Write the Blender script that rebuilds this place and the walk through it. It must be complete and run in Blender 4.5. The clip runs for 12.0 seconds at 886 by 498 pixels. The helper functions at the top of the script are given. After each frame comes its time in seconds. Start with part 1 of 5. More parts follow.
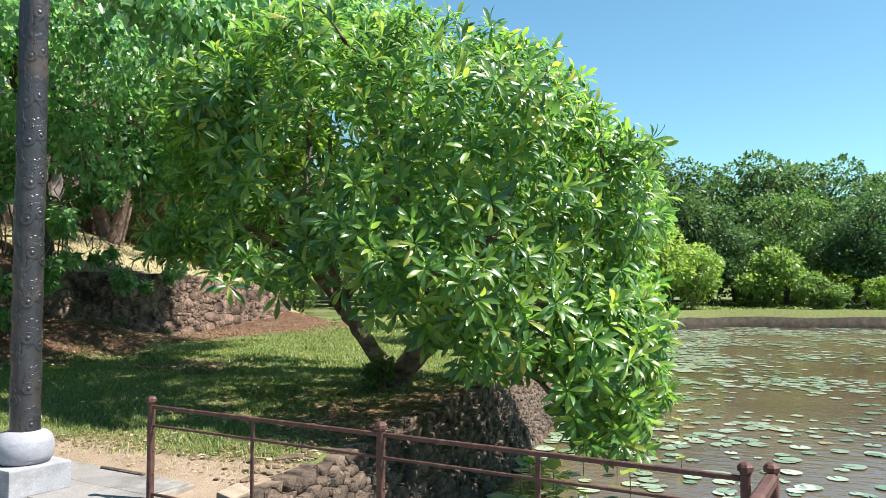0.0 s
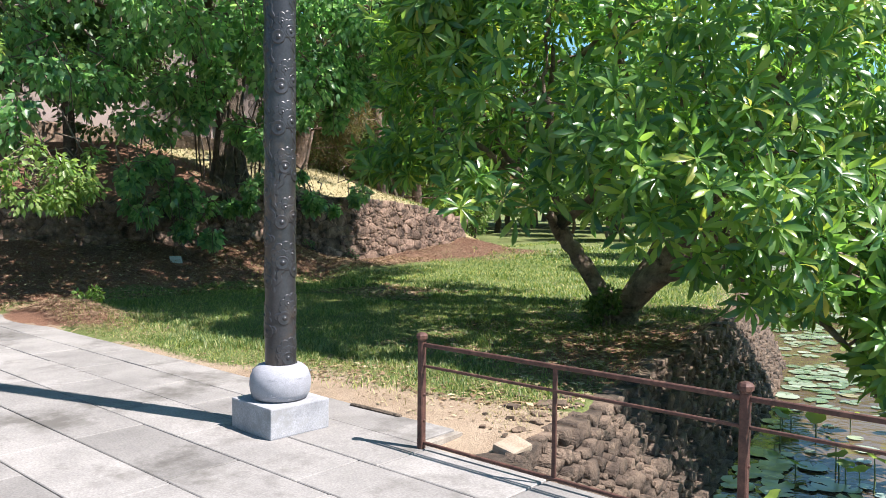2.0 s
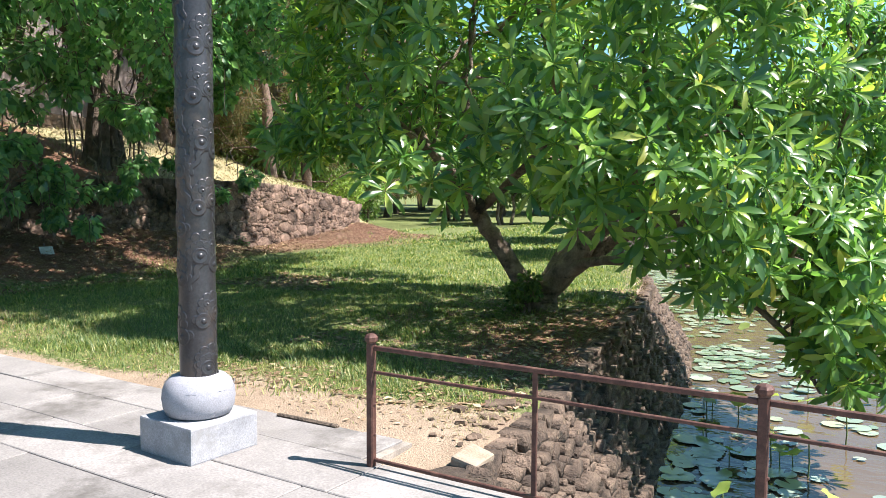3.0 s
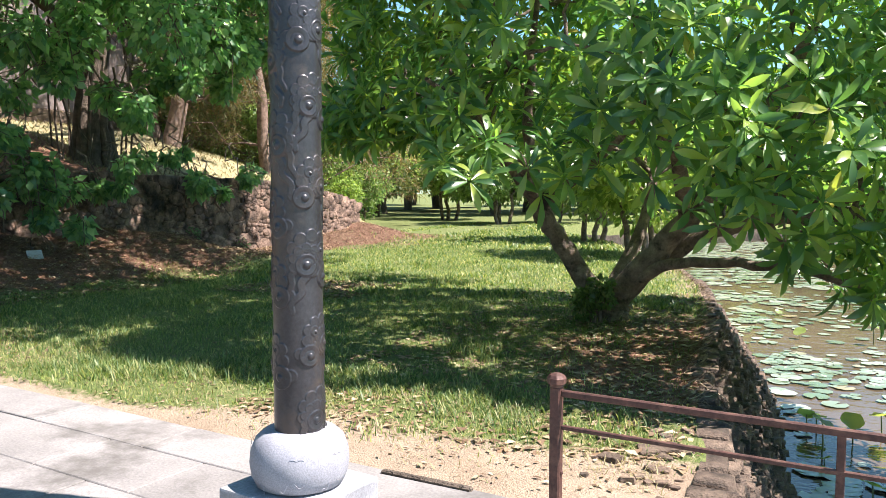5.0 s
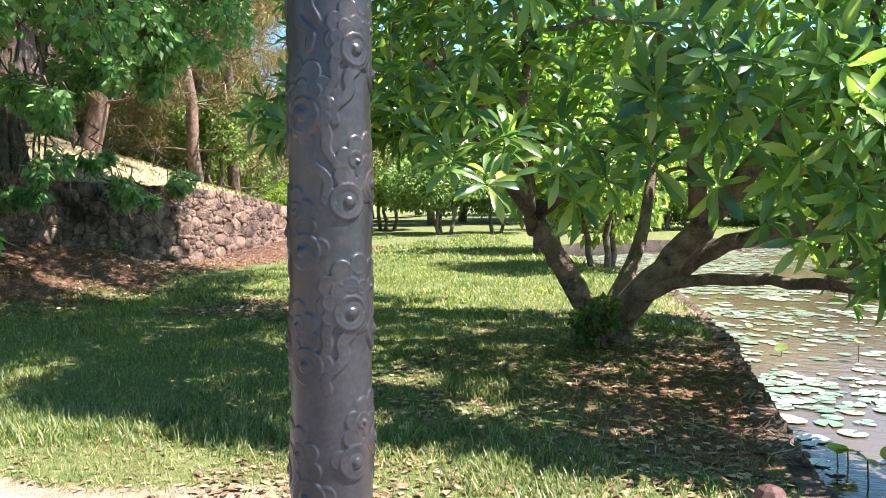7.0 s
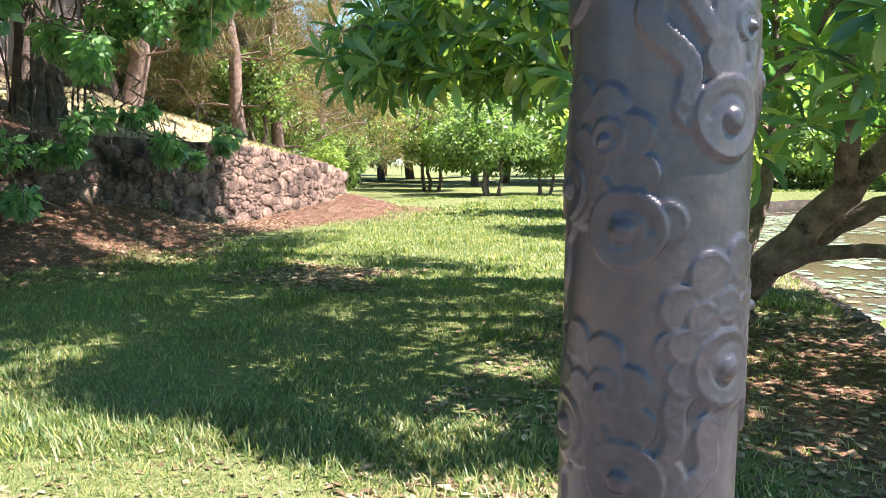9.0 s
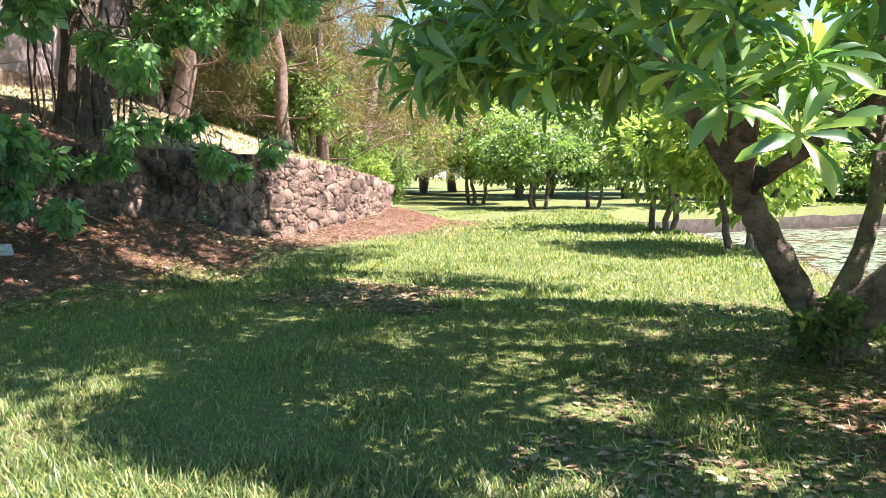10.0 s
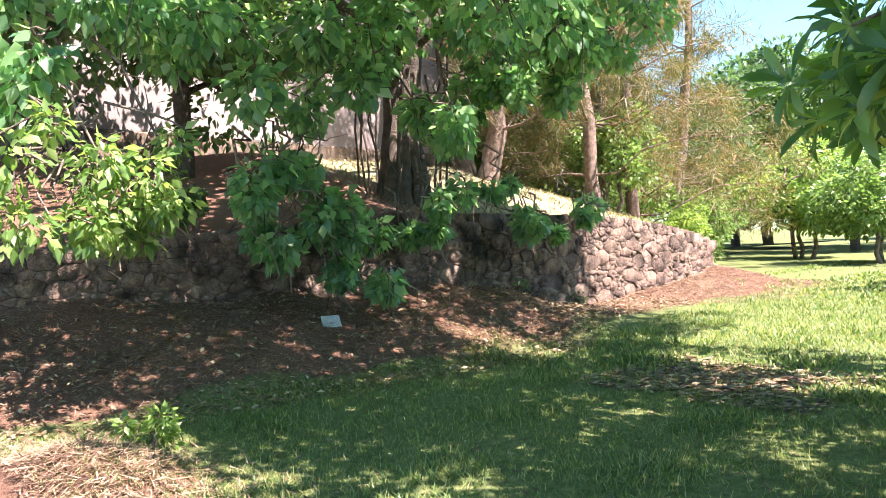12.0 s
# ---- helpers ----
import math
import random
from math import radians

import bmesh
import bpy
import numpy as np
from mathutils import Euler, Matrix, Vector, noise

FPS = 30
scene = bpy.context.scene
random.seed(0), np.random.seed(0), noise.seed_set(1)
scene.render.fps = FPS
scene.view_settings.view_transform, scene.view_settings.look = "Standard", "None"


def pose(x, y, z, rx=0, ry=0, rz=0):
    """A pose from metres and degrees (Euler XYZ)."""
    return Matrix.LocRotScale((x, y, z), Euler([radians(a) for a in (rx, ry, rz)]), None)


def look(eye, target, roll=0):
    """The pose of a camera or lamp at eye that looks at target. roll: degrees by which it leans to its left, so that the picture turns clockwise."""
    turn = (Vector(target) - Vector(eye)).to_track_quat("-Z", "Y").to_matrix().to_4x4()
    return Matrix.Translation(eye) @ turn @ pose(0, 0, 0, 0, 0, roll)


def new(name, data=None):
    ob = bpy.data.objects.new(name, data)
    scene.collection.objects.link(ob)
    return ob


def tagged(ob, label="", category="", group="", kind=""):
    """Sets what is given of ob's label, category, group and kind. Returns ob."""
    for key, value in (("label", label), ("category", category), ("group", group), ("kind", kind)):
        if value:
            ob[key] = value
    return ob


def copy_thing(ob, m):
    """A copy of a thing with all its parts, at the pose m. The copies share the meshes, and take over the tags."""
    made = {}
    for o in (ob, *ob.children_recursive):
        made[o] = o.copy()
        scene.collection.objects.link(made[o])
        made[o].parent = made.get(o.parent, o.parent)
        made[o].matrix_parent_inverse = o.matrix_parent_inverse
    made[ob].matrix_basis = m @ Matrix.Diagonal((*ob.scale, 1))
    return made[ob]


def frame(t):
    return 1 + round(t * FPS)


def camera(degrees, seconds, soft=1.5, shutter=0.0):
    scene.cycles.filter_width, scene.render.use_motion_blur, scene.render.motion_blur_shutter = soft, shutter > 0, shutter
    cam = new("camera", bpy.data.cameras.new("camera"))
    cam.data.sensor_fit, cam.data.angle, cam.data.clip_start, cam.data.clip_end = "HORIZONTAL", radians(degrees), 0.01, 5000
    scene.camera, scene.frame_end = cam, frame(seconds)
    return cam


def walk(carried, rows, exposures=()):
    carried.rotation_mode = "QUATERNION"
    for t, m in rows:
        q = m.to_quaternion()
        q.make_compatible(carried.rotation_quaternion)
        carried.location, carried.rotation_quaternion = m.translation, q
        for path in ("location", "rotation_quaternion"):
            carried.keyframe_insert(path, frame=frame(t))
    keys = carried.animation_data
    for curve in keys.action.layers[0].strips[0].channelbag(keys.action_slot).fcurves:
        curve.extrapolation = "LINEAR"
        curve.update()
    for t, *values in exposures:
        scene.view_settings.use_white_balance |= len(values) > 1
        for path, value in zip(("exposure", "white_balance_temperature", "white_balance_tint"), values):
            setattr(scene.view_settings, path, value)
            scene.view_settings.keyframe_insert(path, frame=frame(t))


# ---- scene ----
cam = camera(59.0, 12.0, soft=0.6)
METRES, EYE, TILT, LEAN, TURN = 8.0, 1.53, 1.5, 0.5, 22.3
ROWS = [
    (0.0, 0.0, 0.0, 0.0, -0.01, 0.86, -0.61),
    (0.5, -0.0295, 0.0276, -0.003, 8.19, -0.03, -0.54),
    (1.0, -0.0578, 0.0635, -0.0066, 14.27, -1.4, -0.72),
    (1.5, -0.0934, 0.0892, -0.0085, 15.14, -3.23, -0.57),
    (2.0, -0.1292, 0.1152, -0.0104, 10.91, -4.61, -0.73),
    (2.5, -0.1582, 0.149, -0.0127, 5.47, -5.53, -0.98),
    (4.5, -0.2814, 0.2897, -0.0238, -0.19, -5.67, -0.45),
    (5.0, -0.3059, 0.3303, -0.0283, 0.53, -5.62, -0.54),
    (5.5, -0.3285, 0.3688, -0.0295, -1.39, -5.13, -0.65),
    (6.0, -0.3542, 0.4056, -0.0298, -3.94, -5.13, -0.54),
    (6.5, -0.3647, 0.4449, -0.032, -5.09, -4.73, -0.53),
    (8.5, -0.3955, 0.5738, -0.0447, -2.6, -6.82, -1.2),
    (9.0, -0.4181, 0.6112, -0.0452, -2.14, -7.71, -0.82),
    (9.5, -0.4324, 0.652, -0.0474, 0.11, -7.53, -0.7),
    (10.0, -0.4458, 0.6899, -0.0483, 0.74, -6.81, -0.76),
    (10.5, -0.4643, 0.7296, -0.0472, 0.98, -6.15, -0.69),
    (11.0, -0.4714, 0.7638, -0.0471, 7.52, -4.56, 0.54),
    (11.5, -0.4857, 0.7944, -0.046, 13.86, -3.31, 1.15),
    (12.0, -0.5167, 0.8216, -0.0439, 22.05, -2.48, 1.87),
]
walk(cam, [(t, pose(0, 0, EYE, TILT, LEAN, TURN) @ pose(METRES * x, METRES * y, METRES * z, 90 + pitch, roll, yaw)) for t, x, y, z, yaw, pitch, roll in ROWS],
     exposures=[(0.0, 1.38, 6500, 12), (1.5, 1.4, 6430, 16), (2.5, 1.57, 6420, 17), (4.5, 1.75, 6550, 19), (6.5, 2.0, 6550, 24), (8.5, 2.27, 6480, 26), (10.5, 2.45, 6550, 28), (11.0, 2.56, 6550, 28), (12.0, 2.58, 6550, 28)])

# ---- world, sun, exposure ----
SUN_EL, SUN_DIR = 57.0, (0.985, 0.17)
world = bpy.data.worlds.new("sky")
scene.world = world
world.use_nodes = True
_wn = world.node_tree.nodes
_sky = _wn.new("ShaderNodeTexSky")
_sky.sky_type = "NISHITA"
_sky.sun_disc = False
_sky.dust_density, _sky.ozone_density = 0.3, 1.6
_sky.sun_elevation = radians(SUN_EL)
_sky.sun_rotation = math.atan2(SUN_DIR[0], SUN_DIR[1])
_wn["Background"].inputs["Strength"].default_value = 0.068
_tint = _wn.new("ShaderNodeMix")
_tint.data_type, _tint.blend_type = "RGBA", "MULTIPLY"
_tint.inputs[0].default_value, _tint.inputs[7].default_value = 1.0, (0.74, 1.09, 1.06, 1)
world.node_tree.links.new(_sky.outputs[0], _tint.inputs[6])
world.node_tree.links.new(_tint.outputs[2], _wn["Background"].inputs["Color"])
_sl = bpy.data.lights.new("sun", "SUN")
_sl.energy, _sl.angle, _sl.color = 5.0, radians(0.55), (1.0, 0.955, 0.88)
sun = new("sun", _sl)
_c = math.cos(radians(SUN_EL))
sun.matrix_world = look((SUN_DIR[0] * _c * 50, SUN_DIR[1] * _c * 50, math.sin(radians(SUN_EL)) * 50), (0, 0, 0))

rng = np.random.default_rng(7)


# ---- materials ----
def nodes_of(name):
    m = bpy.data.materials.new(name)
    m.use_nodes = True
    t = m.node_tree
    return m, t, t.nodes, t.links, t.nodes["Principled BSDF"]


def ramp(n, l, fac, stops):
    r = n.new("ShaderNodeValToRGB")
    e = r.color_ramp.elements
    while len(e) < len(stops):
        e.new(0.5)
    for k, (p, c) in enumerate(stops):
        e[k].position, e[k].color = p, (*c, 1)
    l.new(fac, r.inputs[0])
    return r.outputs[0]


def noise_tex(n, l, scale, detail=4, rough=0.6, vec=None):
    x = n.new("ShaderNodeTexNoise")
    x.inputs["Scale"].default_value = scale
    x.inputs["Detail"].default_value = detail
    x.inputs["Roughness"].default_value = rough
    if vec is not None:
        l.new(vec, x.inputs["Vector"])
    return x.outputs["Fac"]


def mixc(n, l, fac, a, b, mode="MIX"):
    x = n.new("ShaderNodeMix")
    x.data_type, x.blend_type = "RGBA", mode
    for sock, v in ((x.inputs[0], fac), (x.inputs[6], a), (x.inputs[7], b)):
        if isinstance(v, (int, float)):
            sock.default_value = v
        elif isinstance(v, tuple):
            sock.default_value = (*v, 1)
        else:
            l.new(v, sock)
    return x.outputs[2]


def bump(n, l, b, height, strength=0.4, dist=0.02):
    x = n.new("ShaderNodeBump")
    x.inputs["Strength"].default_value = strength
    x.inputs["Distance"].default_value = dist
    l.new(height, x.inputs["Height"])
    l.new(x.outputs[0], b.inputs["Normal"])


def surface(name, dark, light, scale=8.0, fine=60.0, rough=0.8, metal=0.0, relief=0.4, dist=0.01, spec=0.4, vary=0.0, stain=None, stain_scale=1.3):
    """A mottled surface: two colours at a coarse and a fine scale, a stain, relief, and a shade of its own for each object."""
    m, t, n, l, b = nodes_of(name)
    co = n.new("ShaderNodeTexCoord").outputs["Object"] if vary == 0 else n.new("ShaderNodeNewGeometry").outputs["Position"]
    a, f = noise_tex(n, l, scale, 5, 0.65, co), noise_tex(n, l, fine, 3, 0.6, co)
    c = ramp(n, l, a, [(0.32, dark), (0.68, light)])
    c = mixc(n, l, 0.5, c, ramp(n, l, f, [(0.25, (0.25,) * 3), (0.75, (0.78,) * 3)]), "OVERLAY")
    if stain:
        s = ramp(n, l, noise_tex(n, l, stain_scale, 6, 0.7, co), [(0.52, (0, 0, 0)), (0.66, (1, 1, 1))])
        c = mixc(n, l, s, c, stain)
    if vary:
        r = n.new("ShaderNodeObjectInfo").outputs["Random"]
        c = mixc(n, l, 1.0, c, ramp(n, l, r, [(0, (1 - vary,) * 3), (1, (1.0,) * 3)]), "MULTIPLY")
    l.new(c, b.inputs["Base Color"])
    b.inputs["Roughness"].default_value = rough
    b.inputs["Metallic"].default_value = metal
    b.inputs["Specular IOR Level"].default_value = spec
    h = n.new("ShaderNodeMath")
    h.operation = "ADD"
    l.new(a, h.inputs[0])
    l.new(f, h.inputs[1])
    bump(n, l, b, h.outputs[0], relief, dist)
    return m


def leaf_material(name, stops, rough=0.4, through_part=0.35, spec=0.45, glow=1.5):
    """Leaves: a shade of its own for each leaf, some gloss, and light that comes through the blade."""
    m, t, n, l, b = nodes_of(name)
    g = n.new("ShaderNodeNewGeometry")
    c = ramp(n, l, g.outputs["Random Per Island"], stops)
    big = noise_tex(n, l, 0.9, 2, 0.5, g.outputs["Position"])
    c = mixc(n, l, 1.0, c, ramp(n, l, big, [(0.3, (0.72, 0.78, 0.7)), (0.7, (1.0, 1.0, 1.0))]), "MULTIPLY")
    own = n.new("ShaderNodeObjectInfo")
    c = mixc(n, l, 1.0, c, ramp(n, l, own.outputs["Random"], [(0.0, (0.82, 0.85, 0.95)), (0.5, (1.0, 1.0, 1.0)), (1.0, (1.28, 1.2, 1.0))]), "MULTIPLY")
    l.new(c, b.inputs["Base Color"])
    b.inputs["Roughness"].default_value = rough
    b.inputs["Specular IOR Level"].default_value = spec
    tr = n.new("ShaderNodeBsdfTranslucent")
    l.new(mixc(n, l, 1.0, c, (1.15 * glow, 1.2 * glow, 0.68 * glow), "MULTIPLY"), tr.inputs["Color"])
    mx = n.new("ShaderNodeMixShader")
    mx.inputs[0].default_value = through_part
    l.new(b.outputs[0], mx.inputs[1])
    l.new(tr.outputs[0], mx.inputs[2])
    l.new(mx.outputs[0], n["Material Output"].inputs["Surface"])
    return m


M_SLAB = surface("paving stone", (0.185, 0.176, 0.168), (0.265, 0.252, 0.24), 2.2, 70, 0.85, relief=0.25, dist=0.004, vary=0.3, stain=(0.115, 0.107, 0.098))
M_JOINT = surface("joint sand", (0.16, 0.14, 0.12), (0.30, 0.27, 0.23), 6, 90, 0.95)
M_PLINTH = surface("grey stone", (0.20, 0.205, 0.22), (0.31, 0.315, 0.335), 5, 110, 0.8, relief=0.3, dist=0.004, stain=(0.22, 0.22, 0.22), stain_scale=4)
M_DRUM = surface("pale grey stone", (0.21, 0.215, 0.24), (0.29, 0.295, 0.325), 6, 150, 0.75, relief=0.25, dist=0.003)
M_BRONZE = surface("dark painted relief metal", (0.020, 0.0195, 0.0215), (0.046, 0.045, 0.050), 5, 70, 0.33, metal=0.25, relief=0.22, dist=0.003, spec=0.55, stain=(0.070, 0.054, 0.045), stain_scale=3.2)
M_RUST = surface("rusty brown iron", (0.045, 0.022, 0.018), (0.12, 0.055, 0.042), 14, 90, 0.6, metal=0.2, relief=0.5, dist=0.004, spec=0.4, stain=(0.16, 0.085, 0.06), stain_scale=9)
M_STONE = surface("rubble stone", (0.06, 0.040, 0.028), (0.25, 0.178, 0.125), 5, 45, 0.9, relief=0.7, dist=0.02, vary=0.45, stain=(0.045, 0.042, 0.032), stain_scale=2.2)
M_RUBBLE = surface("fitted rubble stone", (0.042, 0.027, 0.019), (0.33, 0.222, 0.165), 4, 40, 0.9, relief=1.0, dist=0.04, vary=0.6, stain=(0.020, 0.015, 0.011), stain_scale=1.3)
M_MORTAR = surface("dark earth between stones", (0.022, 0.016, 0.012), (0.075, 0.055, 0.041), 9, 60, 0.95, relief=0.8, dist=0.03)
M_BANKSTONE = surface("brown bank stone", (0.045, 0.031, 0.023), (0.215, 0.155, 0.112), 6, 45, 0.9, relief=0.9, dist=0.03, vary=0.5, stain=(0.026, 0.021, 0.015), stain_scale=2.2)
M_EARTH = surface("wet dark bank", (0.018, 0.014, 0.010), (0.075, 0.058, 0.042), 3, 25, 0.9, relief=0.9, dist=0.08, stain=(0.03, 0.04, 0.015), stain_scale=2)
M_PALE = surface("tan stone block", (0.2, 0.155, 0.11), (0.30, 0.245, 0.185), 6, 70, 0.9, stain=(0.25, 0.2, 0.16), stain_scale=5)
M_BARK = surface("brown mottled bark", (0.075, 0.055, 0.041), (0.255, 0.195, 0.145), 7, 50, 0.9, relief=0.9, dist=0.025, stain=(0.022, 0.018, 0.014), stain_scale=4.5)
M_DARKBARK = surface("dark bark", (0.035, 0.027, 0.02), (0.13, 0.10, 0.075), 6, 40, 0.92, relief=0.9, dist=0.04)
M_PINEBARK = surface("reddish pine bark", (0.09, 0.06, 0.045), (0.26, 0.18, 0.14), 7, 30, 0.95, relief=0.9, dist=0.03)
M_CUT = surface("blackened cut wood", (0.012, 0.010, 0.009), (0.05, 0.04, 0.03), 20, 90, 0.9)
M_PLASTER = surface("weathered pink plaster", (0.17, 0.135, 0.125), (0.28, 0.23, 0.215), 1.2, 40, 0.9, relief=0.3, stain=(0.22, 0.18, 0.16), stain_scale=0.9)
M_SIGN = surface("whitish board", (0.3, 0.3, 0.3), (0.45, 0.45, 0.44), 5, 60, 0.6)
M_PADSTEM = surface("green stalk", (0.10, 0.14, 0.05), (0.16, 0.2, 0.08), 20, 90, 0.6)

M_BIGLEAF = leaf_material("large glossy leaf", [(0.0, (0.040, 0.112, 0.044)), (0.45, (0.092, 0.192, 0.056)), (0.85, (0.178, 0.285, 0.068)), (0.97, (0.26, 0.32, 0.07)), (1.0, (0.30, 0.26, 0.06))], 0.31, 0.42, 0.58, 2.1)
M_LEAF = leaf_material("green leaf", [(0.0, (0.042, 0.102, 0.044)), (0.5, (0.085, 0.165, 0.066)), (1.0, (0.155, 0.245, 0.09))], 0.42, 0.42, 0.45, 1.5)
M_FIGLEAF = leaf_material("fig leaf", [(0.0, (0.08, 0.19, 0.09)), (0.5, (0.17, 0.32, 0.14)), (1.0, (0.32, 0.45, 0.21))], 0.28, 0.52, 0.7, 2.1)
M_LEAF_BRIGHT = leaf_material("light green leaf", [(0.0, (0.085, 0.165, 0.045)), (0.5, (0.17, 0.265, 0.075)), (1.0, (0.31, 0.38, 0.135))], 0.40, 0.45, 0.5, 1.7)
M_LEAF_DARK = leaf_material("dark green leaf", [(0.0, (0.040, 0.080, 0.034)), (0.5, (0.075, 0.135, 0.055)), (1.0, (0.14, 0.205, 0.08))], 0.42, 0.45, 0.45, 1.7)
M_NEEDLE = leaf_material("pine needles", [(0.0, (0.055, 0.075, 0.025)), (0.6, (0.12, 0.12, 0.04)), (0.85, (0.22, 0.14, 0.07)), (1.0, (0.28, 0.16, 0.09))], 0.6, 0.3)
M_GRASS = leaf_material("grass", [(0.0, (0.044, 0.102, 0.030)), (0.5, (0.132, 0.195, 0.058)), (0.85, (0.27, 0.295, 0.105)), (1.0, (0.45, 0.39, 0.20))], 0.45, 0.38, 0.4, 1.4)
M_LITTER = leaf_material("dry fallen leaves", [(0.0, (0.10, 0.058, 0.036)), (0.5, (0.22, 0.138, 0.085)), (0.8, (0.36, 0.25, 0.16)), (1.0, (0.52, 0.42, 0.28))], 0.7, 0.12, 0.3, 1.0)
M_REDNEEDLE = leaf_material("fallen brown needles", [(0.0, (0.062, 0.032, 0.022)), (0.5, (0.21, 0.118, 0.080)), (1.0, (0.50, 0.34, 0.24))], 0.8, 0.1, 0.25, 1.0)
M_STRAW = leaf_material("dry straw", [(0.0, (0.17, 0.145, 0.07)), (0.5, (0.30, 0.26, 0.15)), (1.0, (0.42, 0.37, 0.24))], 0.7, 0.25, 0.3, 1.0)
M_PAD = leaf_material("lily pad", [(0.0, (0.15, 0.21, 0.12)), (0.6, (0.28, 0.33, 0.24)), (0.92, (0.42, 0.45, 0.36)), (1.0, (0.34, 0.25, 0.11))], 0.2, 0.04, 0.8, 1.0)


def ground_material():
    m, t, n, l, b = nodes_of("lawn and soil")
    pos = n.new("ShaderNodeNewGeometry").outputs["Position"]
    at = n.new("ShaderNodeAttribute")
    at.attribute_name = "cover"
    sep = n.new("ShaderNodeSeparateColor")
    l.new(at.outputs["Color"], sep.inputs[0])
    a, f, h = noise_tex(n, l, 1.6, 5, 0.65, pos), noise_tex(n, l, 14, 4, 0.7, pos), noise_tex(n, l, 90, 3, 0.6, pos)
    grass = ramp(n, l, f, [(0.3, (0.07, 0.095, 0.03)), (0.55, (0.13, 0.155, 0.055)), (0.75, (0.23, 0.215, 0.10))])
    soil = mixc(n, l, 0.55, ramp(n, l, a, [(0.3, (0.21, 0.155, 0.108)), (0.7, (0.33, 0.26, 0.19))]), ramp(n, l, h, [(0.3, (0.3,) * 3), (0.7, (0.72,) * 3)]), "OVERLAY")
    duff = ramp(n, l, h, [(0.3, (0.055, 0.027, 0.019)), (0.5, (0.155, 0.080, 0.052)), (0.75, (0.33, 0.20, 0.135))])
    dry = ramp(n, l, f, [(0.3, (0.22, 0.18, 0.09)), (0.7, (0.36, 0.31, 0.18))])

    def ragged(mask):
        s = n.new("ShaderNodeMath")
        s.operation = "MULTIPLY_ADD"
        l.new(f, s.inputs[0])
        s.inputs[1].default_value = 0.9
        l.new(mask, s.inputs[2])
        return ramp(n, l, s.outputs[0], [(0.82, (0, 0, 0)), (1.0, (1, 1, 1))])
    c = mixc(n, l, ragged(sep.outputs[0]), grass, soil)
    c = mixc(n, l, ragged(sep.outputs[1]), c, duff)
    c = mixc(n, l, ragged(sep.outputs[2]), c, dry)
    l.new(c, b.inputs["Base Color"])
    b.inputs["Roughness"].default_value = 0.95
    b.inputs["Specular IOR Level"].default_value = 0.15
    s = n.new("ShaderNodeMath")
    s.operation = "ADD"
    l.new(f, s.inputs[0])
    l.new(h, s.inputs[1])
    bump(n, l, b, s.outputs[0], 0.7, 0.03)
    return m


def water_material():
    m, t, n, l, b = nodes_of("muddy pond water")
    pos = n.new("ShaderNodeNewGeometry").outputs["Position"]
    c = ramp(n, l, noise_tex(n, l, 0.25, 3, 0.5, pos), [(0.35, (0.074, 0.053, 0.034)), (0.7, (0.118, 0.086, 0.056))])
    l.new(c, b.inputs["Base Color"])
    b.inputs["Roughness"].default_value = 0.06
    b.inputs["IOR"].default_value = 1.33
    mp = n.new("ShaderNodeMapping")
    mp.inputs["Scale"].default_value = (1.0, 1.6, 1)
    l.new(pos, mp.inputs[0])
    bump(n, l, b, noise_tex(n, l, 3.2, 3, 0.55, mp.outputs[0]), 0.22, 0.05)
    return m


M_GROUND, M_WATER = ground_material(), water_material()


# ---- mesh helpers ----
def mesh_np(name, verts, polys, mat, smooth=False):
    """A mesh from arrays: vertices (n, 3) and faces of one size (m, k)."""
    verts, polys = np.asarray(verts, dtype=np.float32), np.asarray(polys, dtype=np.int32)
    me = bpy.data.meshes.new(name)
    k = polys.shape[1]
    me.vertices.add(len(verts))
    me.vertices.foreach_set("co", verts.ravel())
    me.loops.add(polys.size)
    me.loops.foreach_set("vertex_index", polys.ravel())
    me.polygons.add(len(polys))
    me.polygons.foreach_set("loop_start", np.arange(0, polys.size, k, dtype=np.int32))
    if smooth:
        me.polygons.foreach_set("use_smooth", np.ones(len(polys), dtype=bool))
    me.update(calc_edges=True)
    me.validate()
    me.materials.append(mat)
    return me


def mesh_bm(name, bm, mat, smooth=False):
    me = bpy.data.meshes.new(name)
    bm.to_mesh(me)
    bm.free()
    me.materials.append(mat)
    if smooth:
        me.polygons.foreach_set("use_smooth", np.ones(len(me.polygons), dtype=bool))
    return me


def child(name, me, parent, label="", kind=""):
    """One mesh object as a part of a thing or of a part."""
    ob = new(name, me)
    ob.parent = parent
    return tagged(ob, label=label, kind=kind)


def part(name, bm, mat, parent, label="", smooth=False):
    return child(name, mesh_bm(name, bm, mat, smooth), parent, label)


def empty(name, m, label, category, group="", kind=""):
    ob = new(name)
    ob.matrix_world = m
    return tagged(ob, label, category, group, kind)


def box_bm(sx, sy, sz, bevel=0.0, z0=0.0, wobble=0.0, segs=1):
    bm = bmesh.new()
    bmesh.ops.create_cube(bm, size=1.0, matrix=Matrix.Translation((0, 0, z0 + sz / 2)) @ Matrix.Diagonal((sx, sy, sz, 1)))
    if bevel:
        bmesh.ops.bevel(bm, geom=bm.edges[:], offset=bevel, segments=segs, affect="EDGES", profile=0.6)
    if wobble:
        for v in bm.verts:
            v.co += noise.noise_vector(v.co * 6) * wobble
    return bm


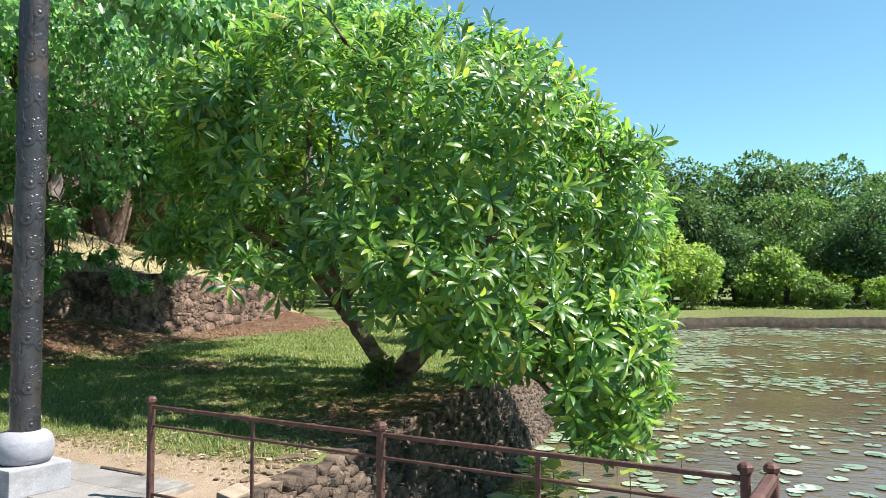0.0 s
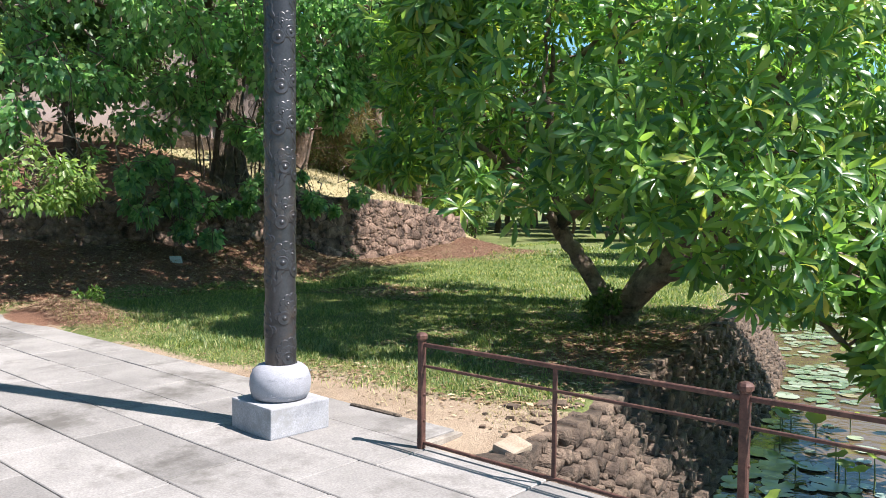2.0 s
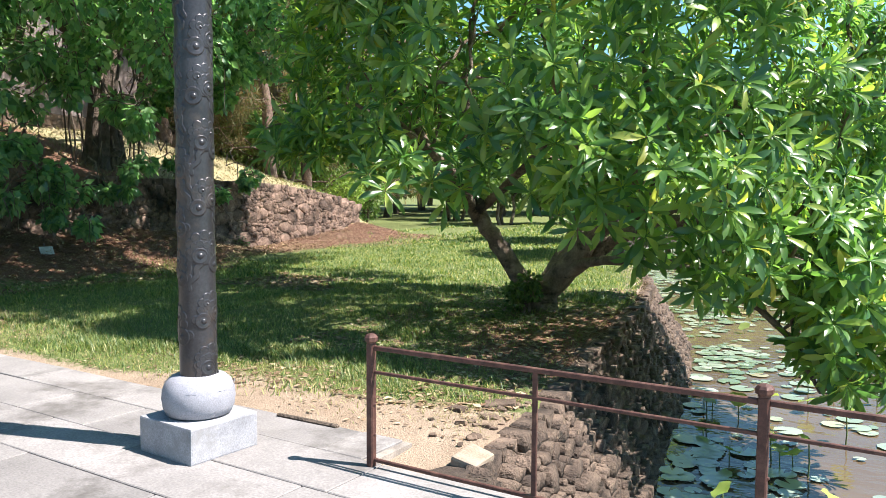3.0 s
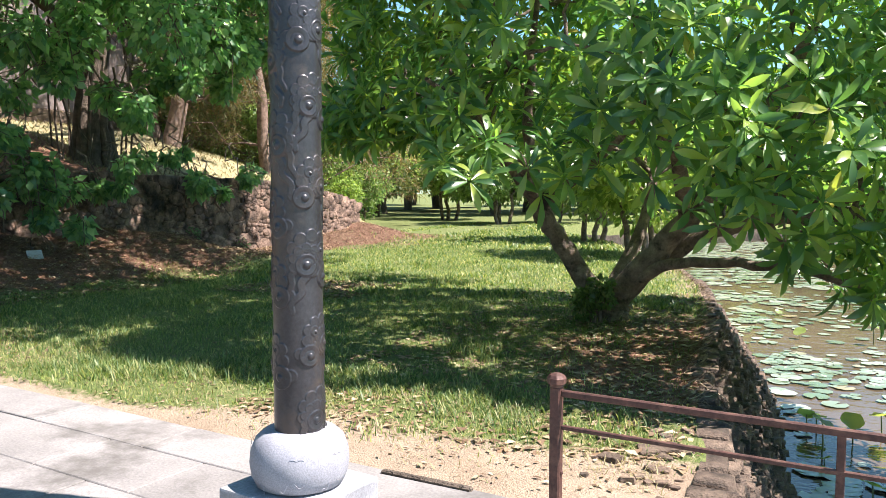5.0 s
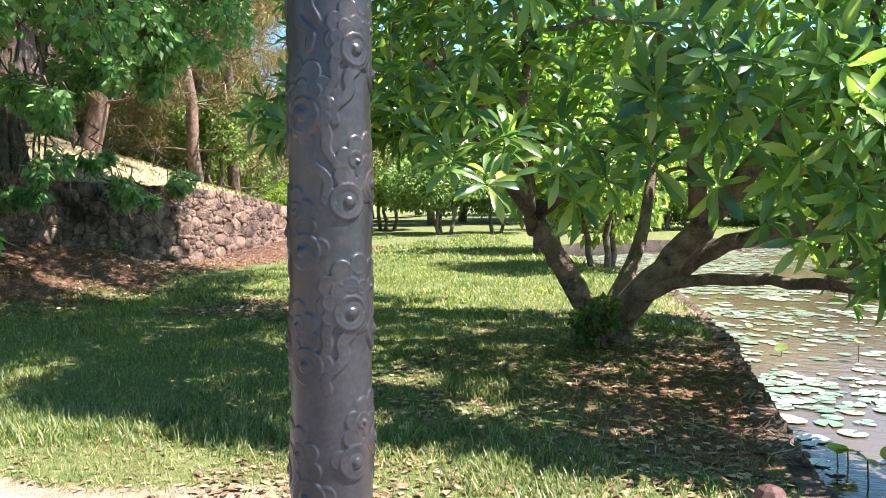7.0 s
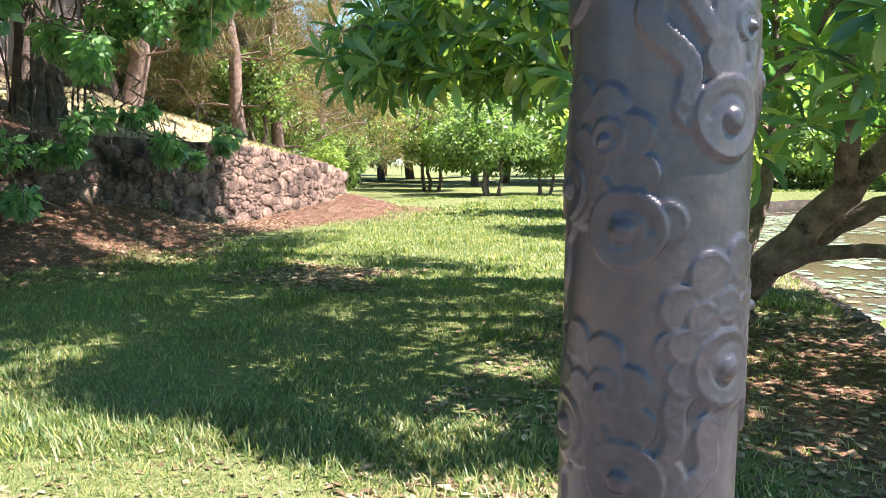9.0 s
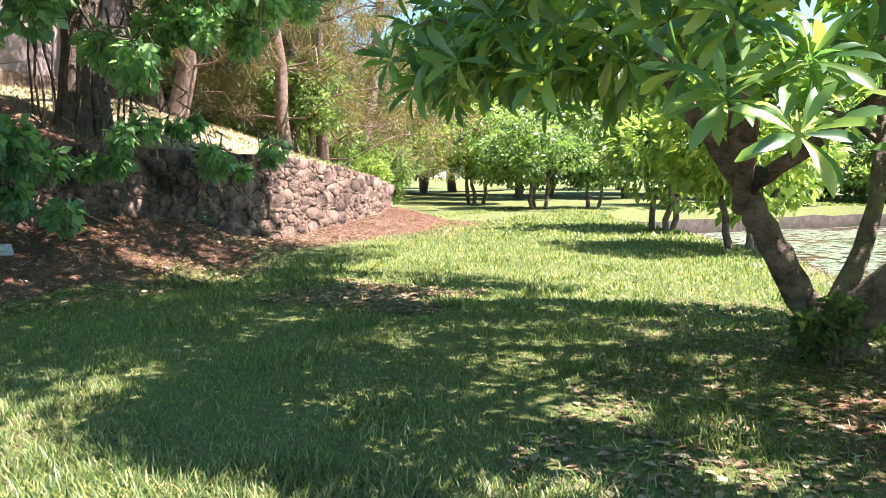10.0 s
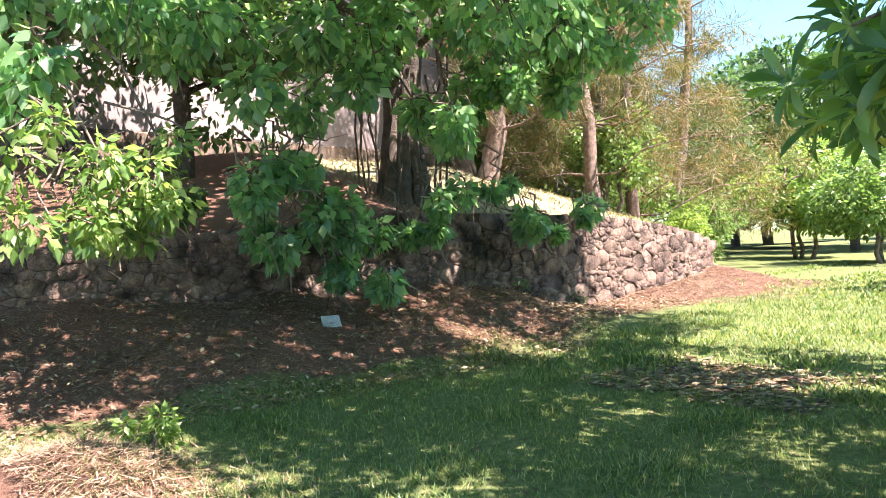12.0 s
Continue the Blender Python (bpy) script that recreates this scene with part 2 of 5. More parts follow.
def revolve_bm(profile, steps=32):
    """A solid turned round z from (radius, z) pairs, closed at both ends."""
    bm = bmesh.new()
    rings = [[bm.verts.new((r * math.cos(2 * math.pi * k / steps), r * math.sin(2 * math.pi * k / steps), z)) for k in range(steps)] for r, z in profile]
    for a, b in zip(rings, rings[1:]):
        for k in range(steps):
            bm.faces.new((a[k], a[(k + 1) % steps], b[(k + 1) % steps], b[k]))
    bm.faces.new(rings[0][::-1])
    bm.faces.new(rings[-1])
    return bm


def tube_arrays(points, radii, sides=8, wobble=0.0, offset=0):
    """Vertices and quads of a tapered tube along points."""
    p = np.asarray(points, float)
    tan = np.gradient(p, axis=0)
    tan /= np.linalg.norm(tan, axis=1)[:, None] + 1e-9
    ref = np.where(np.abs(tan[:, 2:3]) < 0.9, np.array([[0, 0, 1.0]]), np.array([[1.0, 0, 0]]))
    ref = np.repeat(ref[:1], len(p), 0)
    s = np.cross(tan, ref)
    s /= np.linalg.norm(s, axis=1)[:, None] + 1e-9
    u = np.cross(s, tan)
    ang = np.linspace(0, 2 * np.pi, sides, endpoint=False)
    r = np.asarray(radii, float)[:, None] * (1 + wobble * rng.uniform(-1, 1, (len(p), sides)))
    v = p[:, None, :] + r[..., None] * (np.cos(ang)[None, :, None] * s[:, None, :] + np.sin(ang)[None, :, None] * u[:, None, :])
    i = np.arange(len(p) - 1)[:, None] * sides + np.arange(sides)[None, :]
    j = np.arange(len(p) - 1)[:, None] * sides + (np.arange(sides)[None, :] + 1) % sides
    q = np.stack([i, j, j + sides, i + sides], -1).reshape(-1, 4) + offset
    return v.reshape(-1, 3), q


def tubes_mesh(name, tubes, mat, sides=8, wobble=0.08):
    vs, qs, o = [], [], 0
    for pts, rad in tubes:
        v, q = tube_arrays(pts, rad, sides, wobble, o)
        vs.append(v), qs.append(q)
        o += len(v)
    return mesh_np(name, np.concatenate(vs), np.concatenate(qs), mat, True)


def curve_pts(a, b, n=7, sag=0.0, wander=0.1):
    a, b = np.asarray(a, float), np.asarray(b, float)
    t = np.linspace(0, 1, n)[:, None]
    p = a + (b - a) * t
    p[:, 2] += sag * np.sin(np.pi * t[:, 0])
    p[1:-1] += rng.normal(0, wander * np.linalg.norm(b - a) / n, (n - 2, 3))
    return p


def basis(along, up):
    """Turns (n, 3, 3) whose columns are side, along and normal."""
    along = along / (np.linalg.norm(along, axis=1)[:, None] + 1e-9)
    s = np.cross(along, up)
    s /= np.linalg.norm(s, axis=1)[:, None] + 1e-9
    return np.stack([s, along, np.cross(s, along)], -1)


def scatter_arrays(tv, tf, turn, size, pos):
    """Copies of one small template, joined: turn (n, 3, 3), size (n,), pos (n, 3)."""
    v = np.einsum("nij,kj->nki", turn, tv) * size[:, None, None] + pos[:, None, :]
    f = tf[None] + (np.arange(len(pos)) * len(tv))[:, None, None]
    return v.reshape(-1, 3), f.reshape(-1, tf.shape[1])


def long_leaf():
    """A long leaf, widest past its middle, folded along its rib and drooping at the tip."""
    rows = [(0.0, 0.015, 0.0), (0.28, 0.07, 0.045), (0.56, 0.122, 0.05), (0.82, 0.098, 0.005), (1.0, 0.008, -0.08)]
    v = [p for y, w, z in rows for p in ((-w, y, z + w * 0.28), (0, y, z), (w, y, z + w * 0.28))]
    f = [q for k in range(4) for q in ((3 * k, 3 * k + 1, 3 * k + 4, 3 * k + 3), (3 * k + 1, 3 * k + 2, 3 * k + 5, 3 * k + 4))]
    return np.array(v), np.array(f)


KITE = (np.array([(0, 0, 0), (0.27, 0.42, 0.07), (0, 1.0, -0.04), (-0.27, 0.42, 0.07)]), np.array([(0, 1, 2), (0, 2, 3)]))
NEEDLE = (np.array([(-0.035, 0, 0), (0.035, 0, 0), (0.0, 1.0, -0.1)]), np.array([(0, 1, 2)]))
BLADE = (np.array([(-0.045, 0, 0), (0.045, 0, 0), (0.032, 0.55, 0.03), (-0.032, 0.55, 0.03), (0.0, 1.0, 0.2)]), np.array([(0, 1, 2), (0, 2, 3), (3, 2, 4)]))
LONG = long_leaf()


def unit(n):
    d = rng.normal(size=(n, 3))
    return d / np.linalg.norm(d, axis=1)[:, None]


def whorl_arrays(pos, axis, count=12, size=0.25):
    """Whorls of long leaves at twig ends: the leaves stand round the twig's axis, the outer ones hanging."""
    n = len(pos)
    b = basis(axis, unit(n))
    ang = (np.arange(count)[None, :] * 2.4 + rng.uniform(0, 6.28, n)[:, None]) + rng.normal(0, 0.2, (n, count))
    lift = np.linspace(-0.45, 1.05, count)[None, :] + rng.normal(0, 0.15, (n, count))
    side = np.cos(ang)[..., None] * b[:, None, :, 0] + np.sin(ang)[..., None] * b[:, None, :, 2]
    d = np.cos(lift)[..., None] * side + np.sin(lift)[..., None] * b[:, None, :, 1]
    d = d.reshape(-1, 3)
    d[:, 2] -= 0.18
    up = np.repeat(b[:, :, 1], count, 0) + rng.normal(0, 0.2, (n * count, 3))
    along = d / np.linalg.norm(d, axis=1)[:, None]
    t = basis(along, up)
    sz = size * rng.uniform(0.7, 1.15, n * count)
    p = np.repeat(pos, count, 0) + along * 0.02
    return scatter_arrays(*LONG, t, sz, p)


def foliage_arrays(centres, radii, per, size, droop=0.5, template=KITE, flat=0.7, shell=0.55, tumble=0.8):
    """Leaves in clumps: each centre carries leaves in an uneven ball, hanging outward and down."""
    c = np.repeat(np.asarray(centres, float), per, 0)
    r = np.repeat(np.asarray(radii, float), per)
    d = unit(len(c))
    k = rng.uniform(shell, 1.0, len(c)) ** 0.6
    p = c + d * (r * k)[:, None] * np.array([1, 1, flat])
    along = d + rng.normal(0, 0.55, d.shape)
    along[:, 2] -= droop
    t = basis(along / np.linalg.norm(along, axis=1)[:, None], np.array([[0, 0, 1.0]]) + rng.normal(0, tumble, d.shape))
    return scatter_arrays(*template, t, size * rng.uniform(0.65, 1.3, len(c)), p)


# ---- the lie of the land ----
def smooth(a, b, x):
    t = np.clip((x - a) / (b - a), 0, 1)
    return t * t * (3 - 2 * t)


BANK = ([-100, 4.30, 4.42, 5.0, 5.9, 6.5, 8.3, 11.0, 14.0, 18.7, 23.0, 28.0, 31.0, 600], [0.55, 0.55, -3.55, -3.6, -3.55, -3.65, -3.82, -3.92, -4.3, -5.5, -7.4, -10.0, -11.2, -11.2])
WALL = ([-10, 4, 9, 12, 14, 18, 20, 22, 23], [-15.6, -15.2, -14.6, -14.35, -14.3, -14.3, -14.4, -14.65, -14.95])
WALL_TOP = ([4, 6.8, 9.4, 12, 14.4, 17.4, 19, 20.4, 22, 23], [1.2, 1.3, 1.52, 1.72, 1.72, 1.66, 1.54, 1.38, 1.15, 0.95])
WALL_END = 22.6
WATER = -1.0


def lean_y(x, y):
    return y + 0.14 * (np.clip(x, -12, 1) + 4)


def bank_x(v):
    return np.interp(v, *BANK)


def far_bank(x):
    return np.interp(x, [-11.5, -8, -2, 30, 400], [33.5, 38.5, 46.5, 58, 120])


def wob(x, y, s=1.0):
    return np.sin(x * 1.7 * s + 1.3 * np.sin(y * 0.9 * s)) * np.cos(y * 1.3 * s + np.sin(x * 0.7 * s))


def ground_z(x, y):
    x, y = np.asarray(x, float), np.asarray(y, float)
    v = lean_y(x, y)
    z = 0.02 * wob(x, y) + 0.01 * wob(x, y, 3.1)
    z = z * smooth(4.7, 5.5, v) - 0.05 * (1 - smooth(4.72, 4.95, v))
    d = x - np.interp(y, *WALL)
    slope = np.interp(y, [5, 9, 12, 13.5, 14.6, 16, 17.6, 19, 21.7], [0.7, 0.8, 0.7, 0.62, 0.34, 0.08, 0.12, 0.24, 0.4]) * np.clip(1 - d / 2.3, 0, 1) ** 1.2 * (1 + 0.15 * wob(x, y, 1.4)) * smooth(4.6, 6.5, y) * (1 - smooth(22, 25, y))
    z = z + np.where(d > -0.36, slope, 0)
    top = np.interp(y, *WALL_TOP)
    hill = top - 0.05 + np.clip(-d - 0.3, 0, 40) * 0.31 - np.clip(-d - 4.6, 0, 40) * 0.27 + 0.05 * wob(x, y)
    hill = hill * (1 - smooth(21.3, 26.2, y + 0.25 * np.clip(d + 0.5, -30, 0)))
    z = np.where(d <= -0.36, np.maximum(hill, z), z)
    z = z + 0.24 * np.exp(-(((x + 10.9) / 0.8) ** 2 + ((y - 6.25) / 0.45) ** 2))
    z = z + 0.12 * np.exp(-(((x + 14.5) / 1.3) ** 2 + ((y - 22.4) / 1.2) ** 2))
    beyond = y - far_bank(x)
    z = z - np.where((x > -11) & (beyond > 0), 0.42 * np.exp(-np.clip(beyond, 0, 60) / 7), 0)
    pond = (x - bank_x(v) > 0.03) & (y < far_bank(x)) & (y > -60)
    return np.where(pond, -1.6, z)


def litter_reach(y):
    return np.interp(y, [12.5, 15.5, 17, 19, 22], [1.0, 2.1, 1.9, 1.25, 1.0])


# ---- ground, water ----
def build_ground():
    us = np.concatenate([[-500, -250, -120, -70, -50, -40, -34, -30, -27, -24, -22, -21, -20, -19, -18.3, -17.6, -17, -16.4, -15.9, -15.4, -15, -14.7], np.arange(-14.4, -0.05, 0.16), [-0.03, 0.0, 0.05, 0.6], np.arange(2, 60, 1.5), [70, 140, 300, 600]])
    vs = np.concatenate([[-500, -200, -80, -30, -12, -6], np.arange(-3, 4.2, 0.6), [4.28, 4.32, 4.41, 4.43], np.arange(4.6, 27, 0.2), np.arange(27, 46.1, 0.6), [46.4, 46.5], np.arange(47, 60, 0.8), [62, 66, 72, 80, 95, 120, 160, 240, 400, 700]])
    U, V = np.meshgrid(us, vs)
    X = bank_x(V) + U
    X = np.where(U < -20, U - 3.5, X)
    Y = V - 0.14 * (np.clip(X, -12, 1) + 4) * np.clip(1 - (V - 8) / 20, 0, 1)
    Y = Y + (far_bank(np.clip(X, -11.5, 300)) - 46.5) * smooth(33, 45, V) * (1 - smooth(62, 140, V))
    Z = ground_z(X, Y)
    pond = (U > 0.02) & (V < 46.45) & (Y > -60)
    Z = np.where(~pond & (Z < -1), -0.03, Z)
    Z = np.where(pond, -1.6, Z)
    nu, nv = len(us), len(vs)
    i = (np.arange(nv - 1)[:, None] * nu + np.arange(nu - 1)[None, :]).ravel()
    me = mesh_np("ground", np.stack([X, Y, Z], -1).reshape(-1, 3), np.stack([i, i + 1, i + nu + 1, i + nu], -1), M_GROUND, True)
    x, y = X.ravel(), Y.ravel()
    v = lean_y(x, y)
    d = x - np.interp(y, *WALL)
    soil = (1 - smooth(5.1, 5.9, v + 0.35 * wob(x, y) + 0.5 * smooth(-5.2, -7.5, x))) * smooth(-13, -11, x) * 0.9
    soil = np.maximum(soil, smooth(-0.7, 0.0, x - bank_x(v)) * (v > 12) * (v < 19) * 0.8)
    duff = smooth(2.5, 1.5, d * litter_reach(y) + 0.3 * wob(x, y, 1.5)) * (d > -0.2) * smooth(4.5, 5.5, y) * (1 - smooth(24, 26, y))
    duff = np.maximum(duff, 0.9 * np.exp(-((((x + 9.5) / 0.95) ** 2 + ((y - 11.4) / 0.75) ** 2)) ** 2))
    duff = np.maximum(duff, 0.7 * np.exp(-((((x + 3.9) / 1.5) ** 2 + ((y - 8.6) / 2.6) ** 2)) ** 2))
    duff = np.maximum(duff, 0.95 * np.exp(-((((x + 10.9) / 1.2) ** 2 + ((y - 6.2) / 0.6) ** 2)) ** 2))
    dark_hill = (d < -0.1) * (y < 15)
    duff = np.maximum(duff, dark_hill * 0.75 * smooth(16, 12, y))
    dry = (d < -0.1) * smooth(12, 15, y) * (1 - smooth(24, 28, y)) * 0.75
    ca = me.color_attributes.new("cover", "FLOAT_COLOR", "POINT")
    ca.data.foreach_set("color", np.stack([soil, duff, dry, np.ones_like(soil)], -1).astype(np.float32).ravel())
    tagged(new("ground", me), "sunlit lawn with bare soil and a low hill", "lawn", kind="structure")
    bm = bmesh.new()
    q = [bm.verts.new(p) for p in ((-13, -90, WATER), (500, -90, WATER), (500, 160, WATER), (-13, 60, WATER))]
    bm.faces.new(q)
    tagged(new("water", mesh_bm("water", bm, M_WATER)), "muddy brown pond water with lily pads on it", "pond", kind="structure")


build_ground()

# ---- paving, laid in courses along the gate's line ----
GATE = pose(-4, 4.36, 0, 0, 0, -8.0)


def stone_variants(count, mat, seed, cuts=2):
    """Rounded irregular stones of about unit size, flat at the back."""
    out = []
    r = random.Random(seed)
    for k in range(count):
        bm = bmesh.new()
        bmesh.ops.create_cube(bm, size=1.0)
        for v in bm.verts:
            v.co += Vector((r.uniform(-0.16, 0.12), r.uniform(-0.17, 0.17), r.uniform(-0.17, 0.17)))
        bmesh.ops.bevel(bm, geom=bm.edges[:], offset=r.uniform(0.08, 0.14), segments=1, affect="EDGES", profile=0.5)
        bmesh.ops.triangulate(bm, faces=bm.faces[:])
        bm.normal_update()
        out.append(mesh_bm("stone", bm, mat))
    return out


def fence_bar(name, a, b, w, h, parent, mat=None):
    """A bar with softened edges from a to b."""
    a, b = Vector(a), Vector(b)
    n = (b - a).length
    bm = box_bm(w, h, n, min(w, h) * 0.22, 0)
    ob = part(name, bm, mat or M_RUST, parent)
    ob.matrix_basis = Matrix.Translation(a) @ (b - a).to_track_quat("Z", "Y").to_matrix().to_4x4()
    return ob


def fence_post(parent, x, y, h=0.72, w=0.042):
    bm = box_bm(w, w, h - 0.05, 0.006)
    p = part("post", bm, M_RUST, parent)
    p.matrix_basis = pose(x, y, 0)
    cap = part("cap", revolve_bm([(0.026, 0), (0.026, 0.008), (0.036, 0.014), (0.037, 0.034), (0.028, 0.046), (0.012, 0.053)], 8), M_RUST, p)
    cap.matrix_basis = pose(0, 0, h - 0.053, 0, 0, 22)
    for zz in (0.18, 0.34):
        b = part("bolt", revolve_bm([(0.008, 0), (0.008, 0.006), (0.004, 0.009)], 8), M_RUST, p)
        b.matrix_basis = pose(w / 2 - 0.001, 0, zz, 0, 90, 0)


def build_fence():
    f = empty("railing", GATE, "low rusty brown iron railing along the paving's edge", "railing")
    for x in (0.0, 1.96, 3.95):
        fence_post(f, x, 0)
    for x in (0.96, 2.94):
        fence_bar("upright", (x, 0, 0.03), (x, 0, 0.64), 0.026, 0.014, f)
    for x0, x1 in ((0, 1.96), (1.96, 3.95)):
        fence_bar("top_rail", (x0 + 0.02, 0, 0.645), (x1 - 0.02, 0, 0.645), 0.020, 0.026, f)
        fence_bar("middle_rail", (x0 + 0.02, 0, 0.515), (x1 - 0.02, 0, 0.515), 0.015, 0.017, f)
        fence_bar("bottom_rail", (x0 + 0.02, 0, 0.04), (x1 - 0.02, 0, 0.04), 0.018, 0.020, f)
    g = empty("railing", GATE @ pose(4.06, 0.0, 0, 0, 0, -90), "thick rusty railing turning back from the corner", "railing")
    fence_post(g, 0, 0, 0.73, 0.055)
    fence_post(g, 1.6, 0, 0.73, 0.055)
    for z, w in ((0.66, 0.055), (0.5, 0.05)):
        fence_bar("rail", (0.02, 0, z), (1.58, 0, z), w, w, g)


build_fence()


# ---- gate columns ----
def motif_tubes(cx, cz, s, flip, R):
    """Cloud scrolls on the column: a spiral, a scalloped crest and a trailing wave, as paths over the round surface."""
    def on(a, z, lift=-0.0012):
        return ((R + lift) * math.cos(cx + flip * a / R), (R + lift) * math.sin(cx + flip * a / R), cz + z)
    paths = []
    th = np.linspace(0, 4.2 * math.pi / 1.6, 20)
    paths.append(([on(s * 0.034 * (1 - t / 11) * math.cos(t), s * 0.034 * (1 - t / 11) * math.sin(t)) for t in th], 0.0052 * s))
    crest = []
    for k in range(5):
        for t in np.linspace(math.pi, 0.15, 6):
            a0 = math.radians(200 - 42 * k)
            r0 = 0.062 * s
            crest.append(on(r0 * math.cos(a0) * 1.05 + 0.022 * s * math.cos(t + a0 - 1.57), r0 * math.sin(a0) * 0.8 + 0.022 * s * math.sin(t + a0 - 1.57) + 0.012))
    paths.append((crest, 0.0048 * s))
    tail = [on(0.03 * s + 0.075 * s * t, -0.05 * s - 0.075 * s * t + 0.016 * s * math.sin(9 * t)) for t in np.linspace(0, 1, 14)]
    paths.append((tail, 0.005 * s))
    tail2 = [on(-0.045 * s + 0.09 * s * t, -0.062 * s - 0.018 * s * math.sin(6.3 * t)) for t in np.linspace(0, 1, 10)]
    paths.append((tail2, 0.0042 * s))
    return paths


# cloud cluster on the column: across, up, radius, height of each plate
PLATES = [(0.0, 0.008, 0.060, 0.0036)] + [(0.062 * math.cos(a), 0.008 + 0.058 * math.sin(a), 0.019, 0.0042) for a in (-0.2, 0.38, 0.96, 1.54, 2.12, 2.7, 3.3)]
PLATES += [(0.016, -0.010, 0.042, 0.0056)] + [(0.016 + 0.042 * math.cos(a), -0.010 + 0.042 * math.sin(a), 0.014, 0.0062) for a in (-0.3, 0.3, 0.9, 1.5, 2.1, 2.7, 3.3)]
PLATES += [(0.020, -0.016, 0.031, 0.0080), (-0.034, 0.030, 0.017, 0.0062), (-0.052, -0.050, 0.036, 0.0064), (-0.086, -0.044, 0.019, 0.0040)]
PLATES += [(0.020 + 0.0025 * k + 0.007 * math.sin(0.55 * k), -0.050 - 0.0052 * k, 0.0125 - 0.00025 * k, 0.0050) for k in range(20)]
PLATES += [(0.054 + 0.0015 * k + 0.004 * math.sin(0.6 * k), -0.030 - 0.0055 * k, 0.0105 - 0.0003 * k, 0.0056) for k in range(14)]
SCROLLS = ((0.018, -0.016, 0.031), (-0.030, 0.026, 0.015), (-0.050, -0.052, 0.032))


def shaft_mesh(R, H):
    """The column's shaft: a fine round grid, smooth but for raised cloud clusters with scrolls, bosses and trailing wisps."""
    r = np.random.default_rng(21)
    n = 260
    th = np.linspace(0, 2 * np.pi, n, endpoint=False)
    zs = np.concatenate([np.arange(0, 2.3, 0.0032), np.arange(2.3, H + 0.001, 0.008)])
    hgt = np.zeros((len(zs), n))
    for k in range(3):
        z = 0.07 + 0.105 * k
        while z < H - 0.15:
            c, zc = k * 2.094 + r.uniform(-0.3, 0.3), z + r.uniform(-0.02, 0.02)
            s, fl = r.uniform(1.2, 1.4), (-1 if r.random() < 0.3 else 1)
            z += r.uniform(0.28, 0.33)
            rows = np.where(np.abs(zs - zc) < 0.18 * s)[0]
            if len(rows) == 0:
                continue
            a = fl * ((th - c + np.pi) % (2 * np.pi) - np.pi) * R / s
            A, Z = np.meshgrid(a, (zs[rows] - zc) / s)
            h = np.zeros_like(A)
            for x, y, q, up in PLATES:
                d = np.hypot(A - x, Z - y) - q
                h = np.maximum(h, up * smooth(0.0016, -0.0016, d) * (0.80 + 0.20 * smooth(-0.35 * q, 0.0, d)))
            for x, y, q in SCROLLS:
                rr, ph = np.hypot(A - x, Z - y), np.arctan2(Z - y, A - x)
                h -= 0.0016 * np.exp(-(((rr / q - 0.52 - 0.07 * ph) / 0.10) ** 2)) * (rr < q)
                h += 0.0062 * np.sqrt(np.clip(1 - (rr / (q * 0.34)) ** 2, 0, 1))
            hgt[rows] = np.maximum(hgt[rows], h)
    low = 0.0012 * np.sin(th * 3 + 1.0)[None, :] * np.sin(zs * 9.0)[:, None]
    rad = (R * (1 - 0.05 * zs / H))[:, None] + hgt + low
    v = np.stack([rad * np.cos(th), rad * np.sin(th), np.repeat(zs[:, None], n, 1)], -1).reshape(-1, 3)
    i = np.arange(len(zs) - 1)[:, None] * n + np.arange(n)[None, :]
    j = np.arange(len(zs) - 1)[:, None] * n + (np.arange(n)[None, :] + 1) % n
    return mesh_np("shaft", v, np.stack([i, j, j + n, i + n], -1).reshape(-1, 4), M_BRONZE, True)


def build_column(x, y, rz, label):
    col = empty("gate_column", pose(x, y, 0, 0, 0, rz), label, "column", "gate columns")
    part("plinth", box_bm(0.46, 0.46, 0.205, 0.012, 0, 0.003, 2), M_PLINTH, col, "square grey stone plinth")
    prof = [(0.150, 0.0), (0.178, 0.012), (0.196, 0.05), (0.203, 0.10), (0.198, 0.15), (0.180, 0.195), (0.150, 0.222), (0.115, 0.232)]
    drum = part("drum", revolve_bm(prof, 40), M_DRUM, col, "rounded pale stone drum", True)
    drum.matrix_basis = pose(0, 0, 0.203)
    R, H = 0.101, 4.8
    shaft = child("shaft", shaft_mesh(R, H), col, "dark grey metal shaft with raised cloud scrolls")
    shaft.matrix_basis = pose(0, 0, 0.43)
    cap = part("finial", revolve_bm([(0.1, 0), (0.14, 0.03), (0.15, 0.08), (0.09, 0.13), (0.12, 0.2), (0.1, 0.3), (0.03, 0.38)], 24), M_BRONZE, col, "", True)
    cap.matrix_basis = pose(0, 0, 0.43 + H + 0.03)
    # carved scrolls on the drum
    ring = []
    for k in range(7):
        a0 = k * 0.9
        for pts, rad in motif_tubes(a0, 0.10 + 0.03 * math.sin(k * 2.1), 0.7, 1 if k % 2 else -1, 0.198):
            ring.append((pts, [rad * 0.3] * len(pts)))
    rg = child("carving", tubes_mesh("carving", ring, M_DRUM, 5, 0.0), col)
    rg.matrix_basis = pose(0, 0, 0.203)
    return col


gate_column = build_column(-5.035, 4.2, -11, "dark relief column on a pale drum and square plinth, on the paving")
copy_thing(gate_column, pose(-5.78, 2.18, 0, 0, 0, 79))


